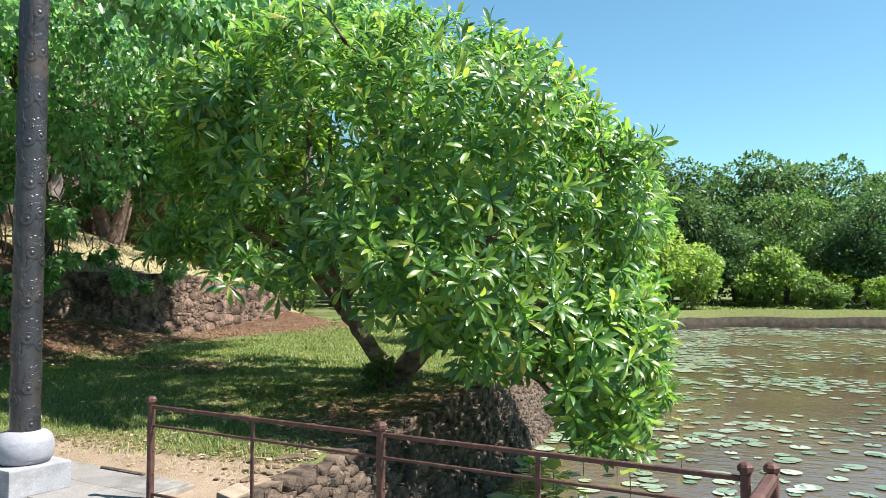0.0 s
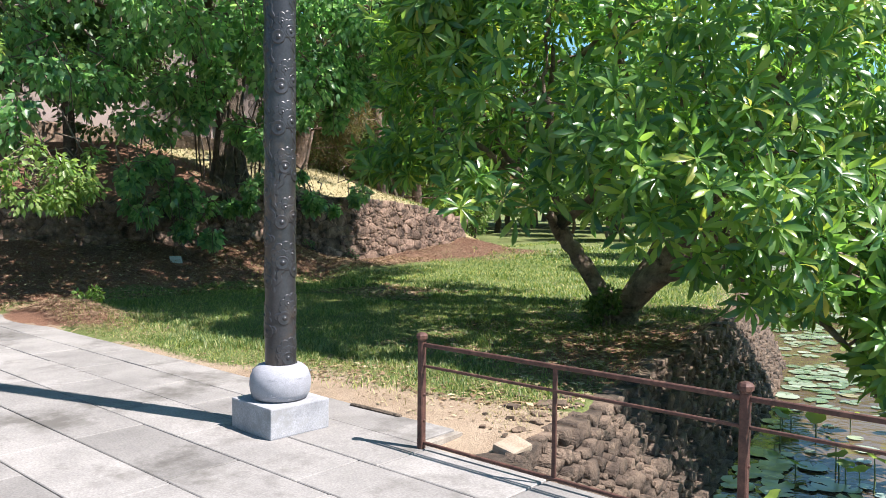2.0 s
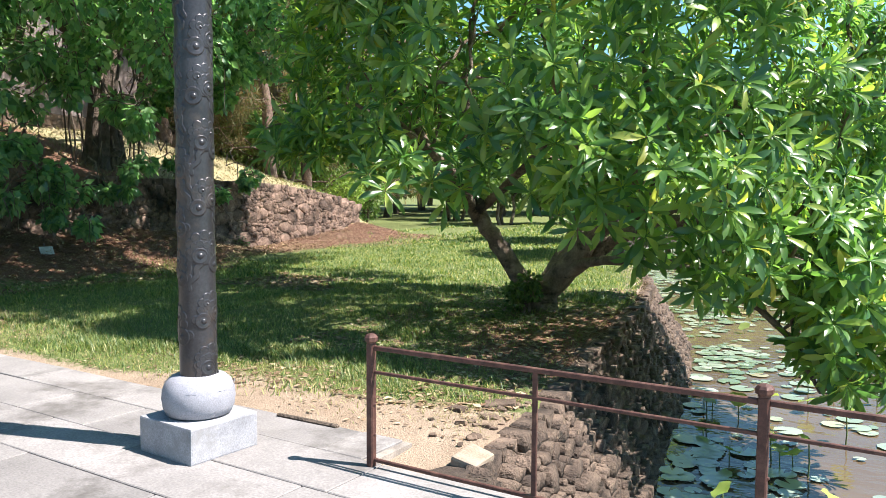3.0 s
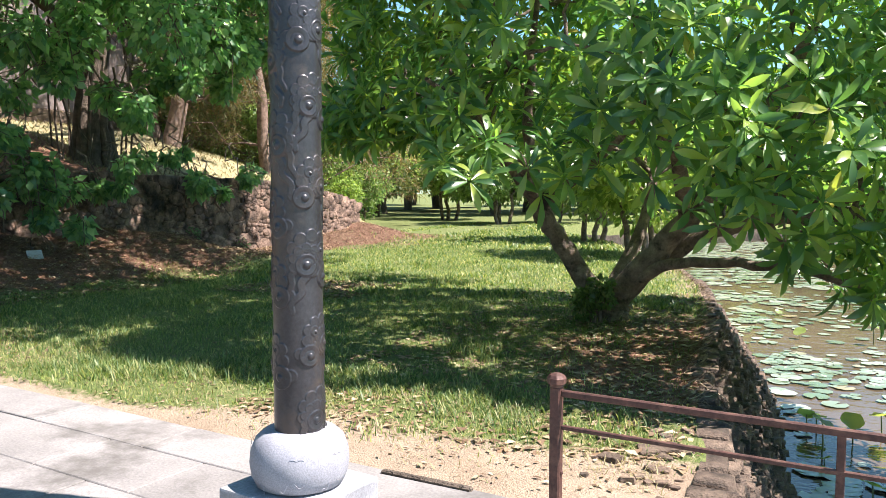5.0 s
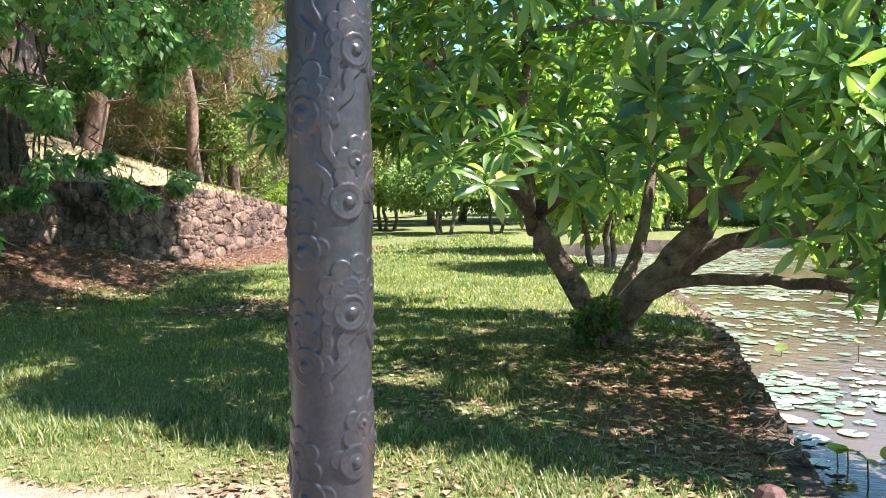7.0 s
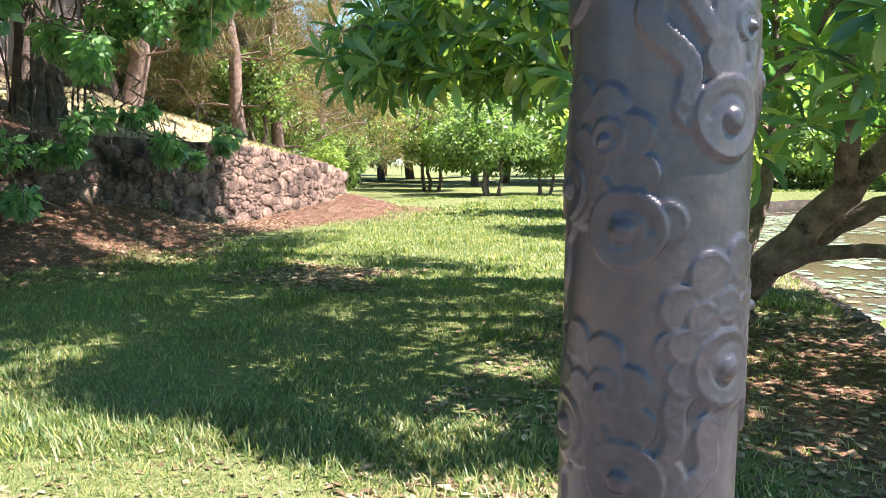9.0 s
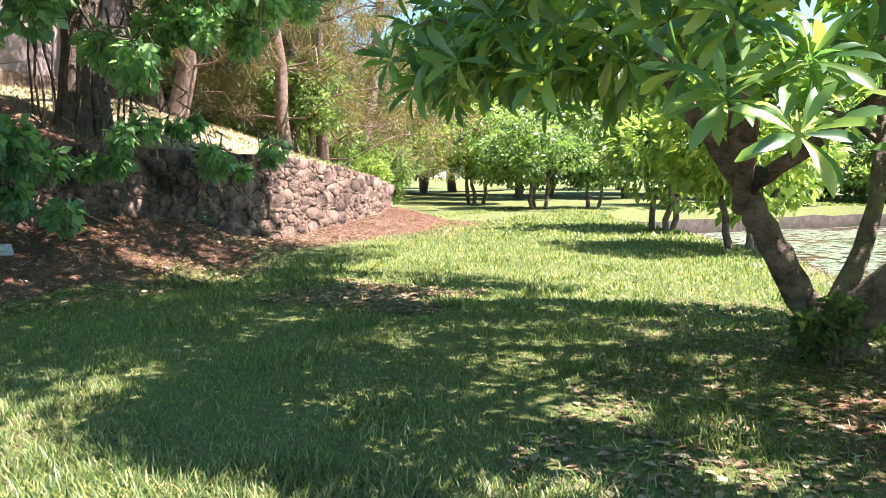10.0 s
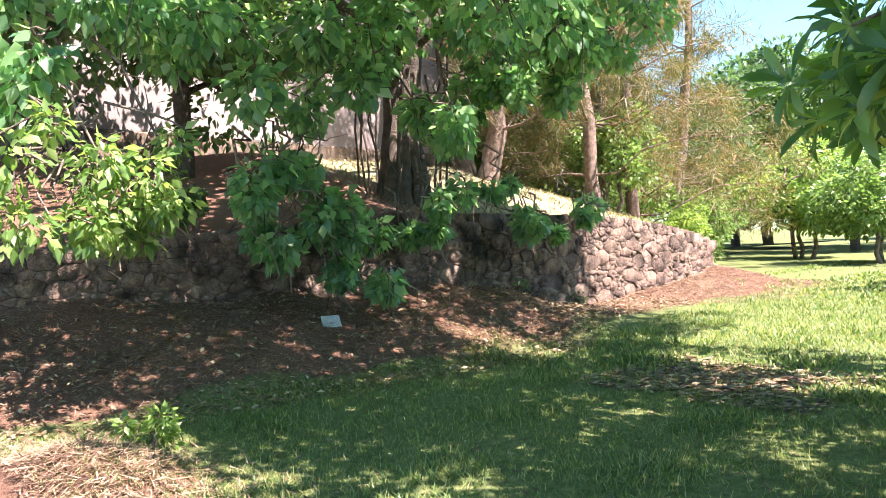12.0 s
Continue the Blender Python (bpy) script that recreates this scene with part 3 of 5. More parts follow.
# ---- trees ----
def limb_tubes(tree, specs, mat, sides=10):
    for name, pts, rad, lab in specs:
        p = np.array(pts, float)
        t = np.linspace(0, 1, len(p))
        tt = np.linspace(0, 1, 4 * len(p))
        q = np.stack([np.interp(tt, t, p[:, k]) for k in range(3)], -1)
        for _ in range(3):
            q[1:-1] = 0.25 * q[:-2] + 0.5 * q[1:-1] + 0.25 * q[2:]
        q[1:-1] += rng.normal(0, 0.012, q[1:-1].shape)
        child(name, tubes_mesh(name, [(q, 0.8 * np.interp(tt, t, rad))], mat, sides, 0.07), tree, lab)


def build_spreading_tree():
    """The big tree on the pond's bank: limbs from the ground, a wide dome of leaf whorls that hangs over the water."""
    base = np.array((-4.95, 10.3, 0.0))
    tree = empty("spreading_tree", Matrix.Translation(base), "wide dense tree with long glossy leaves leaning over the pond", "tree")
    C, R = np.array((0.5, -0.95, 1.85)), np.array((3.42, 3.15, 3.2))
    limbs = [
        ("trunk", [(0, 0, -0.15), (0.02, 0, 0.12), (0.05, 0.0, 0.35)], [0.36, 0.27, 0.2], "thick gnarled trunk base"),
        ("limb", [(-0.05, 0, 0.05), (-0.28, -0.12, 0.5), (-0.55, -0.36, 0.98), (-0.7, -0.5, 1.36), (-1.15, -0.75, 1.95), (-1.6, -1.2, 2.9)], [0.18, 0.145, 0.13, 0.10, 0.07, 0.03], ""),
        ("limb", [(-0.66, -0.46, 1.22), (-0.74, -0.62, 1.75), (-0.72, -0.8, 2.4), (-0.6, -0.9, 3.5)], [0.09, 0.085, 0.06, 0.03], ""),
        ("limb", [(-0.66, -0.48, 1.24), (-0.3, -0.6, 1.5), (0.2, -0.85, 1.85), (0.7, -1.2, 2.5), (1.0, -1.5, 3.2)], [0.075, 0.065, 0.055, 0.04, 0.02], ""),
        ("limb", [(0.0, 0.05, 0.1), (0.35, 0.02, 0.55), (0.85, -0.1, 1.15), (1.35, -0.25, 1.75), (1.9, -0.5, 2.7), (2.2, -0.6, 3.6)], [0.2, 0.17, 0.15, 0.12, 0.08, 0.03], ""),
        ("limb", [(0.15, 0.1, 0.25), (0.65, 0.15, 0.75), (1.3, 0.1, 1.05), (2.1, -0.1, 1.2), (2.9, -0.5, 1.2), (3.4, -0.8, 0.7)], [0.15, 0.12, 0.1, 0.085, 0.06, 0.03], ""),
        ("limb", [(0.3, 0.0, 0.45), (0.75, -0.3, 0.68), (1.4, -0.9, 0.75), (2.2, -1.6, 0.72), (2.9, -2.1, 0.3), (3.2, -2.3, -0.2)], [0.1, 0.07, 0.06, 0.05, 0.035, 0.02], ""),
        ("limb", [(0.0, 0.15, 0.3), (0.3, 0.7, 1.1), (0.4, 1.2, 2.1), (0.3, 1.5, 3.2)], [0.11, 0.08, 0.06, 0.03], ""),
        ("limb", [(0.85, -0.1, 1.15), (0.75, -0.8, 1.9), (0.5, -1.3, 2.8), (0.3, -1.5, 3.9)], [0.11, 0.085, 0.06, 0.03], ""),
        ("limb", [(-0.68, -0.4, 1.1), (-0.6, -1.3, 1.7), (-0.7, -2.3, 2.1), (-0.9, -3.0, 2.3)], [0.085, 0.065, 0.045, 0.02], ""),
    ]
    limb_tubes(tree, limbs, M_BARK, 12)
    stub = child("cut_stub", tubes_mesh("cut_stub", [([(-0.66, -0.46, 1.26), (-0.60, -0.58, 1.31), (-0.57, -0.66, 1.335), (-0.57, -0.665, 1.337)], [0.085, 0.08, 0.076, 0.004])], M_CUT, 10), tree, "blackened sawn limb end")
    nodes = np.concatenate([np.array([np.array(p[0]) + (np.array(p[1]) - np.array(p[0])) * s for p in zip(l[1][1:-1], l[1][2:]) for s in (0, 0.5, 1)]) for l in limbs[1:]])

    def low(x):
        return np.interp(x, [-4.5, -0.3, 0.5, 1.2, 2.2, 3.0, 4.2], [1.97, 1.94, 1.8, 1.4, 0.65, 0.35, 0.0])
    d = unit(12000)
    lump = 1 + 0.06 * np.sin(d[:, 0] * 9 + 2) * np.cos(d[:, 1] * 8) + 0.05 * np.sin(d[:, 2] * 11 + d[:, 0] * 5) + 0.03 * np.sin(d[:, 1] * 17)
    k = np.where(rng.random(12000) < 0.8, rng.uniform(0.88, 1.0, 12000), rng.uniform(0.6, 0.88, 12000))
    pos = C + d * (k * lump)[:, None] * R
    pos[:, 1] = np.where((pos[:, 1] < C[1]) & (pos[:, 0] < 2.4), C[1] + (pos[:, 1] - C[1]) * (0.76 + 0.24 * np.maximum(smooth(0.6, 2.4, pos[:, 0]), 1.1 * smooth(2.5, 3.4, pos[:, 2]))), pos[:, 1])
    pos[:, 2] = np.where(pos[:, 2] < 1.2, 1.2 - (1.2 - pos[:, 2]) * 0.75, pos[:, 2])
    keep = pos[:, 2] > low(pos[:, 0]) + rng.normal(0, 0.12, 12000)
    keep &= ~((pos[:, 0] < 2.2) & (pos[:, 2] < 2.0) & (np.hypot(pos[:, 0] - 0.3, pos[:, 1] + 0.2) < 2.2))
    pos, d = pos[keep][:1880], d[keep][:1880]
    # a bough that hangs down to the water
    e = unit(170)
    pos = np.concatenate([pos, np.array((3.45, -2.0, 0.62)) + e * np.array((0.62, 1.15, 0.95)) * rng.uniform(0.5, 1.0, (170, 1))])
    d = np.concatenate([d, e * 0.7 + np.array((0.3, -0.3, 0))])
    # a full lobe high towards the paving, added to shade the lawn's front
    e = unit(75)
    pos = np.concatenate([pos, np.array((-0.8, -3.08, 3.6)) + e * np.array((0.62, 0.5, 0.55)) * rng.uniform(0.5, 1.0, (75, 1))])
    d = np.concatenate([d, e])
    # whorls that hang low over the lawn
    e = np.clip(rng.normal(0, 1, (46, 3)), -1.5, 1.5)
    pos = np.concatenate([pos, np.array((-1.75, -2.1, 2.0)) + e * np.array((0.4, 0.4, 0.1))])
    d = np.concatenate([d, np.tile(np.array([[-0.5, -0.4, -0.1]]), (46, 1))])
    # low sunlit whorls at the front
    c0, ray = np.array((-0.35, -3.2, 1.62)), np.array((0.536, 0.093, 0.839))
    k = np.clip((pos - c0) @ ray, 0.3, 5)
    gap = np.linalg.norm(pos - c0 - k[:, None] * ray, axis=1) > 0.44
    pos, d = pos[gap], d[gap]
    pos = np.concatenate([pos, c0 + np.array((0.12, 0.1, 0.02)) + rng.normal(0, 1, (17, 3)) * np.array((0.38, 0.2, 0.12))])
    d = np.concatenate([d, np.tile(np.array([[0.25, -0.65, 0.6]]), (17, 1))])
    # twigs from the limbs out to the crown
    targets = pos[rng.choice(len(pos), 190, replace=False)]
    tw, more = [], []
    for q in targets[np.argsort(np.linalg.norm(targets, axis=1))]:
        pool = np.concatenate([nodes] + more) if more else nodes
        cost = np.linalg.norm(pool - q, axis=1) + 0.35 * np.linalg.norm(pool, axis=1)
        a = pool[np.argmin(cost)]
        p = curve_pts(a, q, 7, 0.12 * np.linalg.norm(q - a), 0.25)
        n = np.linalg.norm(q - a)
        tw.append((p, np.linspace(0.012 + 0.014 * n, 0.007, 7)))
        more.append(p[2:5])
    child("twigs", tubes_mesh("twigs", tw, M_BARK, 5, 0.1), tree, kind="stuff")
    axis = d * np.array([1, 1, 0.8]) + np.array([0.1, 0, 0.42]) + rng.normal(0, 0.25, d.shape)
    # whorls on the side that the path passes are parts of their own
    near = (pos[:, 1] < -2.1) & (pos[:, 2] < 2.6) & (pos[:, 0] < 1.0)
    idx = np.where(near)[0][:280]
    rest = np.setdiff1d(np.arange(len(pos)), idx)
    v, f = whorl_arrays(pos[rest], axis[rest], 13, 0.228)
    child("crown", mesh_np("crown", v, f, M_BIGLEAF, True), tree, "dense dome of long glossy green leaves", "stuff")
    shapes = []
    for s in range(8):
        v, f = whorl_arrays(np.zeros((1, 3)), np.array([[0, 0, 1.0]]), 13, 0.235)
        shapes.append(mesh_np("leaf_whorl", v, f, M_BIGLEAF, True))
    for n, i in enumerate(idx):
        ob = child("leaf_whorl", shapes[n % 8], tree)
        ob.matrix_basis = Matrix.Translation(pos[i]) @ Vector(axis[i]).to_track_quat("Z", "Y").to_matrix().to_4x4() @ Matrix.Rotation(n * 1.7, 4, "Z")


build_spreading_tree()


def broadleaf(name, h, r, mat, label, leaves=12000, leaf=0.16, bare=0.25, seed_blobs=26, bark=None, category="tree", stems=1, droop=0.4):
    """A leafy tree or bush: a tapered trunk with limbs to the clumps that make its uneven crown."""
    tree = empty(name, Matrix.Identity(4), label, category)
    c = np.array((0, 0, h * (1 + bare) / 2))
    rz = h * (1 - bare) / 2
    d = unit(seed_blobs)
    k = rng.uniform(0.35, 0.95, seed_blobs)
    cen = c + d * k[:, None] * np.array([r, r, rz])
    rad = rng.uniform(0.28, 0.5, seed_blobs) * min(r, rz * 1.3)
    tr = []
    for s in range(stems):
        off = np.array((0.12 * r * math.cos(s * 2.2), 0.12 * r * math.sin(s * 2.2), 0)) * (stems > 1)
        top = np.array((off[0] * 3 + rng.normal(0, 0.05) * r, off[1] * 3 + rng.normal(0, 0.05) * r, h * 0.72))
        tr.append((curve_pts(off + (0, 0, -0.1), top, 8, 0, 0.12), np.linspace(0.022 * h + 0.03, 0.012 * h, 8) / (1 + 0.4 * (stems > 1))))
    child("trunk", tubes_mesh("trunk", tr, bark or M_BARK, 9), tree)
    lm = []
    for q in cen:
        s = tr[rng.integers(len(tr))][0]
        a = s[np.argmin(np.abs(s[:, 2] - min(max(q[2] - 0.35 * np.hypot(q[0], q[1]), h * bare * 0.8), h * 0.65)))]
        lm.append((curve_pts(a, q, 6, 0.05 * h, 0.15), np.linspace(0.011 * h, 0.004 * h, 6)))
    child("limbs", tubes_mesh("limbs", lm, bark or M_BARK, 5), tree, "", "stuff")
    v, f = foliage_arrays(cen, rad, max(1, leaves // seed_blobs), leaf, droop)
    child("crown", mesh_np("crown", v, f, mat, False), tree, "", "stuff")
    return tree


def place(tree, spots, group):
    """The first spot takes the tree itself, the others copies: x, y, scale, turn."""
    tree["group"] = group
    for k, (x, y, s, a) in enumerate(spots):
        m = Matrix.Translation((x, y, float(ground_z(x, y)) - 0.03)) @ Matrix.Rotation(a, 4, "Z") @ Matrix.Diagonal((s, s, s, 1))
        if k == 0:
            tree.matrix_world = m
        else:
            c = copy_thing(tree, Matrix.Identity(4))
            c.matrix_basis = m


# ---- the old tree above the wall ----
def build_banyan():
    base = np.array((-15.9, 13.4, float(ground_z(-15.9, 13.4)) - 0.1))
    tree = empty("old_fig_tree", Matrix.Translation(base), "old many-stemmed fig tree above the wall with hanging leafy branches", "tree")
    stems = []
    for k in range(9):
        a = k * 0.7
        r0, r1 = 0.42, 0.2
        stems.append(("stem", [(r0 * math.cos(a), r0 * math.sin(a), -0.25), (r1 * 1.3 * math.cos(a), r1 * 1.3 * math.sin(a), 0.7), (r1 * math.cos(a + 0.2), r1 * math.sin(a + 0.2), 1.9), (0.5 * math.cos(a + 0.3), 0.5 * math.sin(a + 0.3), 3.6)], [0.2, 0.13, 0.12, 0.09], ""))
    stems.append(("trunk", [(0, 0, -0.2), (0, 0, 1.2), (0.05, 0, 2.6), (0.3, -0.2, 4.2), (0.5, -0.4, 6.5)], [0.42, 0.32, 0.28, 0.2, 0.08], "fluted dark trunk"))
    limbs = [[(0, 0, 2.6), (1.2, -1.6, 4.0), (2.4, -3.4, 4.6), (3.4, -5.4, 4.0), (3.9, -6.4, 2.4)],
             [(0, 0, 2.4), (1.4, 0.6, 3.6), (2.6, 1.6, 3.8), (3.2, 2.6, 2.6)],
             [(0, 0, 2.8), (-1.5, -1, 4.5), (-3, -2.4, 6)], [(0, 0, 3.0), (0.8, 2.2, 5), (1.4, 4.0, 6.4)],
             # the first two limbs here carry the shade-casting foliage added over the lawn
             [(1.2, -1.6, 4.0), (3.4, -3.2, 4.6), (5.8, -3.8, 4.6), (8.8, -3.6, 4.4)], [(2.6, 1.6, 3.8), (5.0, 0.6, 4.3), (7.6, -0.6, 4.1), (10.2, -1.4, 3.7)], [(0, 0, 2.2), (1.0, -0.8, 2.8), (2.0, -1.8, 2.6), (2.8, -2.6, 1.6)],
             [(0.3, -0.2, 4), (1.8, -1.0, 6), (2.8, -1.6, 7.4)], [(0, 0, 2.4), (0.8, -3.0, 3.4), (1.4, -5.6, 3.2), (2.2, -7.6, 2.2)]]
    for p in limbs:
        stems.append(("limb", p, list(np.linspace(0.16, 0.025, len(p))), ""))
    limb_tubes(tree, stems, M_DARKBARK, 9)
    cen, rad = [], []
    r = np.random.default_rng(5)
    # high crown
    for k in range(48):
        u = unit(1)[0]
        c = np.array((1.0, -1.7, 5.8)) + u * np.array((3.9, 4.6, 2.9)) * r.uniform(0.35, 1.0)
        q = r.uniform(0.75, 1.25)
        if c[0] < 1.6 or c[1] < -1.4:
            cen.append(c)
            rad.append(q)
    # curtains of leaves along the edge towards the lawn
    for k in range(52):
        y = r.uniform(-6.4, -0.9) if k < 40 else r.uniform(-0.4, 2.6)
        x = r.uniform(1.4, 5.0) if k < 40 else r.uniform(1.6, 4.4)
        cen.append(np.array((x, y, (r.uniform(1.5, 4.2) if k < 40 else r.uniform(2.3, 4.3)))))
        rad.append(r.uniform(0.32, 0.58))
    for y in (-3.9, -3.4, -1.5, -1.0, 0.55, 0.7, 2.6):
        cen.append(np.array((r.uniform(1.7, 2.3), y, r.uniform(-0.55, 0.2))))
        rad.append(r.uniform(0.18, 0.3))
    # hanging sprays before the trunk and over the wall's top
    for x, y, z, s in ((2.4, -3.7, -0.4, 0.3), (2.5, -3.3, 0.0, 0.3), (2.4, -3.4, -0.7, 0.24), (2.5, -3.0, -0.85, 0.26), (2.5, -3.9, 0.3, 0.34), (2.4, -4.3, 0.0, 0.3), (2.3, -3.7, 0.65, 0.32),
                       (2.1, -1.3, 0.15, 0.36), (2.1, -1.15, 0.75, 0.42), (2.0, -1.6, 1.15, 0.4), (2.1, -0.95, 1.3, 0.42), (2.2, -1.4, -0.3, 0.26), (1.9, 0.4, -0.2, 0.24), (2.0, 1.3, -0.5, 0.26), (2.0, 2.0, -0.45, 0.26), (1.9, 0.6, 0.05, 0.26),
                       (2.9, -3.2, 1.2, 0.45), (2.9, -2.7, 1.9, 0.5), (2.9, -3.9, 1.45, 0.45), (2.9, -1.3, 2.0, 0.45), (2.9, -0.7, 1.6, 0.36), (2.9, 0.1, 2.4, 0.45), (2.9, -4.8, 1.2, 0.45), (2.9, -5.5, 1.4, 0.5), (2.9, -6.0, 1.4, 0.5), (2.9, -6.5, 1.4, 0.5), (2.9, -6.8, 1.1, 0.45),
                       (2.9, 0.55, 1.5, 0.34), (2.9, 1.8, 2.5, 0.4), (2.9, -1.5, 1.05, 0.34), (2.2, -2.6, 2.6, 0.5), (2.2, -0.3, 2.9, 0.5), (2.0, 0.9, 2.7, 0.45), (2.0, -4.6, 2.4, 0.5), (2.0, -2.7, -0.5, 0.28), (3.0, -4.4, 2.3, 0.5), (3.1, -2.2, 2.7, 0.5)):
        low = z < 0.9 and y > -2
        for q in range(1 if low else 2):
            cen.append(np.array((x, y, z)) + r.normal(0, 0.17, 3))
            rad.append(s * r.uniform(0.5, 0.85) * (0.75 if low else 1.0))
    # sunlit sprays that hang in a sheet beside the trunk
    for k in range(34):
        cen.append(np.array((r.uniform(2.0, 3.3), r.uniform(-0.3, 2.2), r.uniform(1.7, 5.6))))
        rad.append(r.uniform(0.26, 0.44))
    # high boughs over the wall, added mostly out of view to shade it
    for k in range(70):
        y = r.uniform(-6.4, 3.3)
        cen.append(np.array((r.uniform(2.9, 4.6), y, r.uniform(3.4, 4.8))) if y < 0.5 else np.array((r.uniform(4.8, 6.6), y, r.uniform(5.8, 7.6))))
        rad.append(r.uniform(0.55, 0.9))
    # more clumps added overhead as shade casters for the needle slope and wall
    for k in range(55):
        cen.append(np.array((r.uniform(5.6, 8.6), r.uniform(-0.8, 3.5), r.uniform(4.4, 5.8))))
        rad.append(r.uniform(0.5, 0.8))
    # clumps added above the view to shade the lawn's left front
    for k in range(40):
        x = r.uniform(6.8, 9.6)
        cen.append(np.array((x, r.uniform(-6.0, -4.0), 5.5 - 0.6 * (x - 5.5) + r.uniform(-0.4, 0.4))))
        rad.append(r.uniform(0.5, 0.8))
    # boughs that reach out over the lawn, added to cast its dappled shade
    for k in range(108):
        x = r.uniform(5.7, 9.2)
        cen.append(np.array((x, r.uniform(-5.0, -1.6), 5.5 - 0.6 * (x - 5.5) + r.uniform(-0.4, 0.4))))
        rad.append(r.uniform(0.5, 0.85))
    # sparser clumps added farther out to dapple the lawn behind
    for k in range(48):
        x = r.uniform(7.4, 10.6)
        cen.append(np.array((x, r.uniform(-2.7, 0.4), 5.4 - 0.6 * (x - 5.5) + r.uniform(-0.35, 0.35))))
        rad.append(r.uniform(0.32, 0.6))
    crown = foliage_arrays(cen, rad, 130, 0.155, 1.0, (KITE[0] * np.array([1.25, 1, 1]), KITE[1]), 0.95, 0.2, 1.2)
    child("crown", mesh_np("crown", *crown, M_FIGLEAF), tree, "", "stuff")
    tw = []
    for c in cen[40:175]:
        a = c + np.array((-0.7, 0.2, 0.7))
        tw.append((curve_pts(a, c + (0.2, 0, -0.5), 7, 0.1, 0.5), np.linspace(0.02, 0.006, 7)))
        for _ in range(3):
            q = c + r.normal(0, 0.35, 3)
            tw.append((curve_pts(c + (0, 0, 0.2), q, 5, 0.05, 0.5), np.linspace(0.012, 0.004, 5)))
    child("twigs", tubes_mesh("twigs", tw, M_BARK, 5, 0.1), tree, kind="stuff")
    rt = []
    for k in range(12):
        a, q = r.uniform(0, 6.28), r.uniform(0.3, 0.9)
        x, y = q * math.cos(a), q * math.sin(a)
        rt.append((curve_pts((x * 1.3, y * 1.3, 3.4), (x, y, -0.1), 8, 0, 0.08), [0.02] * 8))
    child("aerial_roots", tubes_mesh("aerial_roots", rt, M_DARKBARK, 5), tree, "thin hanging aerial roots", "stuff")


build_banyan()


def build_bright_bough():
    """A low leafy bough that hangs in full sun before the wall."""
    base = np.array((-15.3, 6.3, float(ground_z(-15.3, 6.3)) - 0.05))
    t = empty("leaning_sapling", Matrix.Translation(base), "leaning sapling with pale sunlit leaves and bare twigs", "sapling")
    up = 1.78 - base[2]
    limb_tubes(t, [("trunk", [(0, 0, 0), (0.35, 0.1, 1.0), (1.1, 0.3, 1.9), (2.0, 0.5, 2.2), (2.7, 0.6, up + 0.7), (3.1, 0.7, up)], [0.045, 0.035, 0.03, 0.022, 0.015, 0.008], ""),
                   ("limb", [(1.6, 0.4, 2.1), (2.3, 0.1, 1.9), (2.9, -0.1, up + 0.4), (3.2, -0.25, up - 0.3)], [0.03, 0.025, 0.02, 0.01], "bare grey limb"),
                   ("limb", [(1.9, 0.5, 2.2), (2.5, 1.0, 1.8), (2.9, 1.4, up)], [0.028, 0.02, 0.01], "")], M_BARK, 7)
    r = np.random.default_rng(11)
    cen = [np.array((3.0, 0.6, up)) + r.normal(0, 1, 3) * (0.3, 0.48, 0.36) for _ in range(24)] + [np.array((1.6, 0.2, 2.5)) + r.normal(0, 1, 3) * (0.7, 0.8, 0.4) for _ in range(16)]
    v, f = foliage_arrays(cen, r.uniform(0.14, 0.27, len(cen)), 75, 0.105, 0.9, KITE, 0.9, 0.2)
    child("crown", mesh_np("crown", v, f, M_LEAF_BRIGHT), t, "", "stuff")
    tw = [(curve_pts((2.5, 0.6, up + 0.5), c + r.normal(0, 0.16, 3), 6, 0.05, 0.6), np.linspace(0.017, 0.006, 6)) for c in cen[:24]] + [(curve_pts(c, c + r.normal(0, 0.2, 3), 5, 0.03, 0.6), np.linspace(0.01, 0.004, 5)) for c in cen[:24]]
    child("twigs", tubes_mesh("twigs", tw, M_BARK, 5), t, kind="stuff")


build_bright_bough()


# ---- pines on the hill ----
def build_pine(h, lean, label):
    tree = empty("pine_tree", Matrix.Identity(4), label, "pine tree")
    tr = curve_pts((0, 0, -0.2), (lean, 0.2, h), 10, 0, 0.06)
    child("trunk", tubes_mesh("trunk", [(tr, np.linspace(0.019 * h, 0.004 * h, 10))], M_PINEBARK, 10, 0.1), tree)
    lm, cen, rad = [], [], []
    for k in range(40):
        z = rng.uniform(0.16, 0.98)
        a = tr[min(9, int(z * 10))]
        ang, n = rng.uniform(0, 6.28), (1.2 - z) * 0.3 * h * rng.uniform(0.6, 1.2)
        q = a + np.array((n * math.cos(ang), n * math.sin(ang), rng.uniform(-0.05, 0.25) * n))
        lm.append((curve_pts(a, q, 6, 0.05 * n, 0.3), np.linspace(0.035, 0.008, 6)))
        for s in (0.45, 0.65, 0.82, 1.0):
            cen.append(a + (q - a) * s + rng.normal(0, 0.25, 3))
            rad.append(rng.uniform(0.3, 0.6))
    child("branches", tubes_mesh("branches", lm, M_PINEBARK, 5), tree, kind="stuff")
    v, f = foliage_arrays(cen, rad, 110, 0.30, 0.25, NEEDLE, 0.8, 0.05)
    child("needles", mesh_np("needles", v, f, M_NEEDLE), tree, "olive and browning needles", "stuff")
    return tree


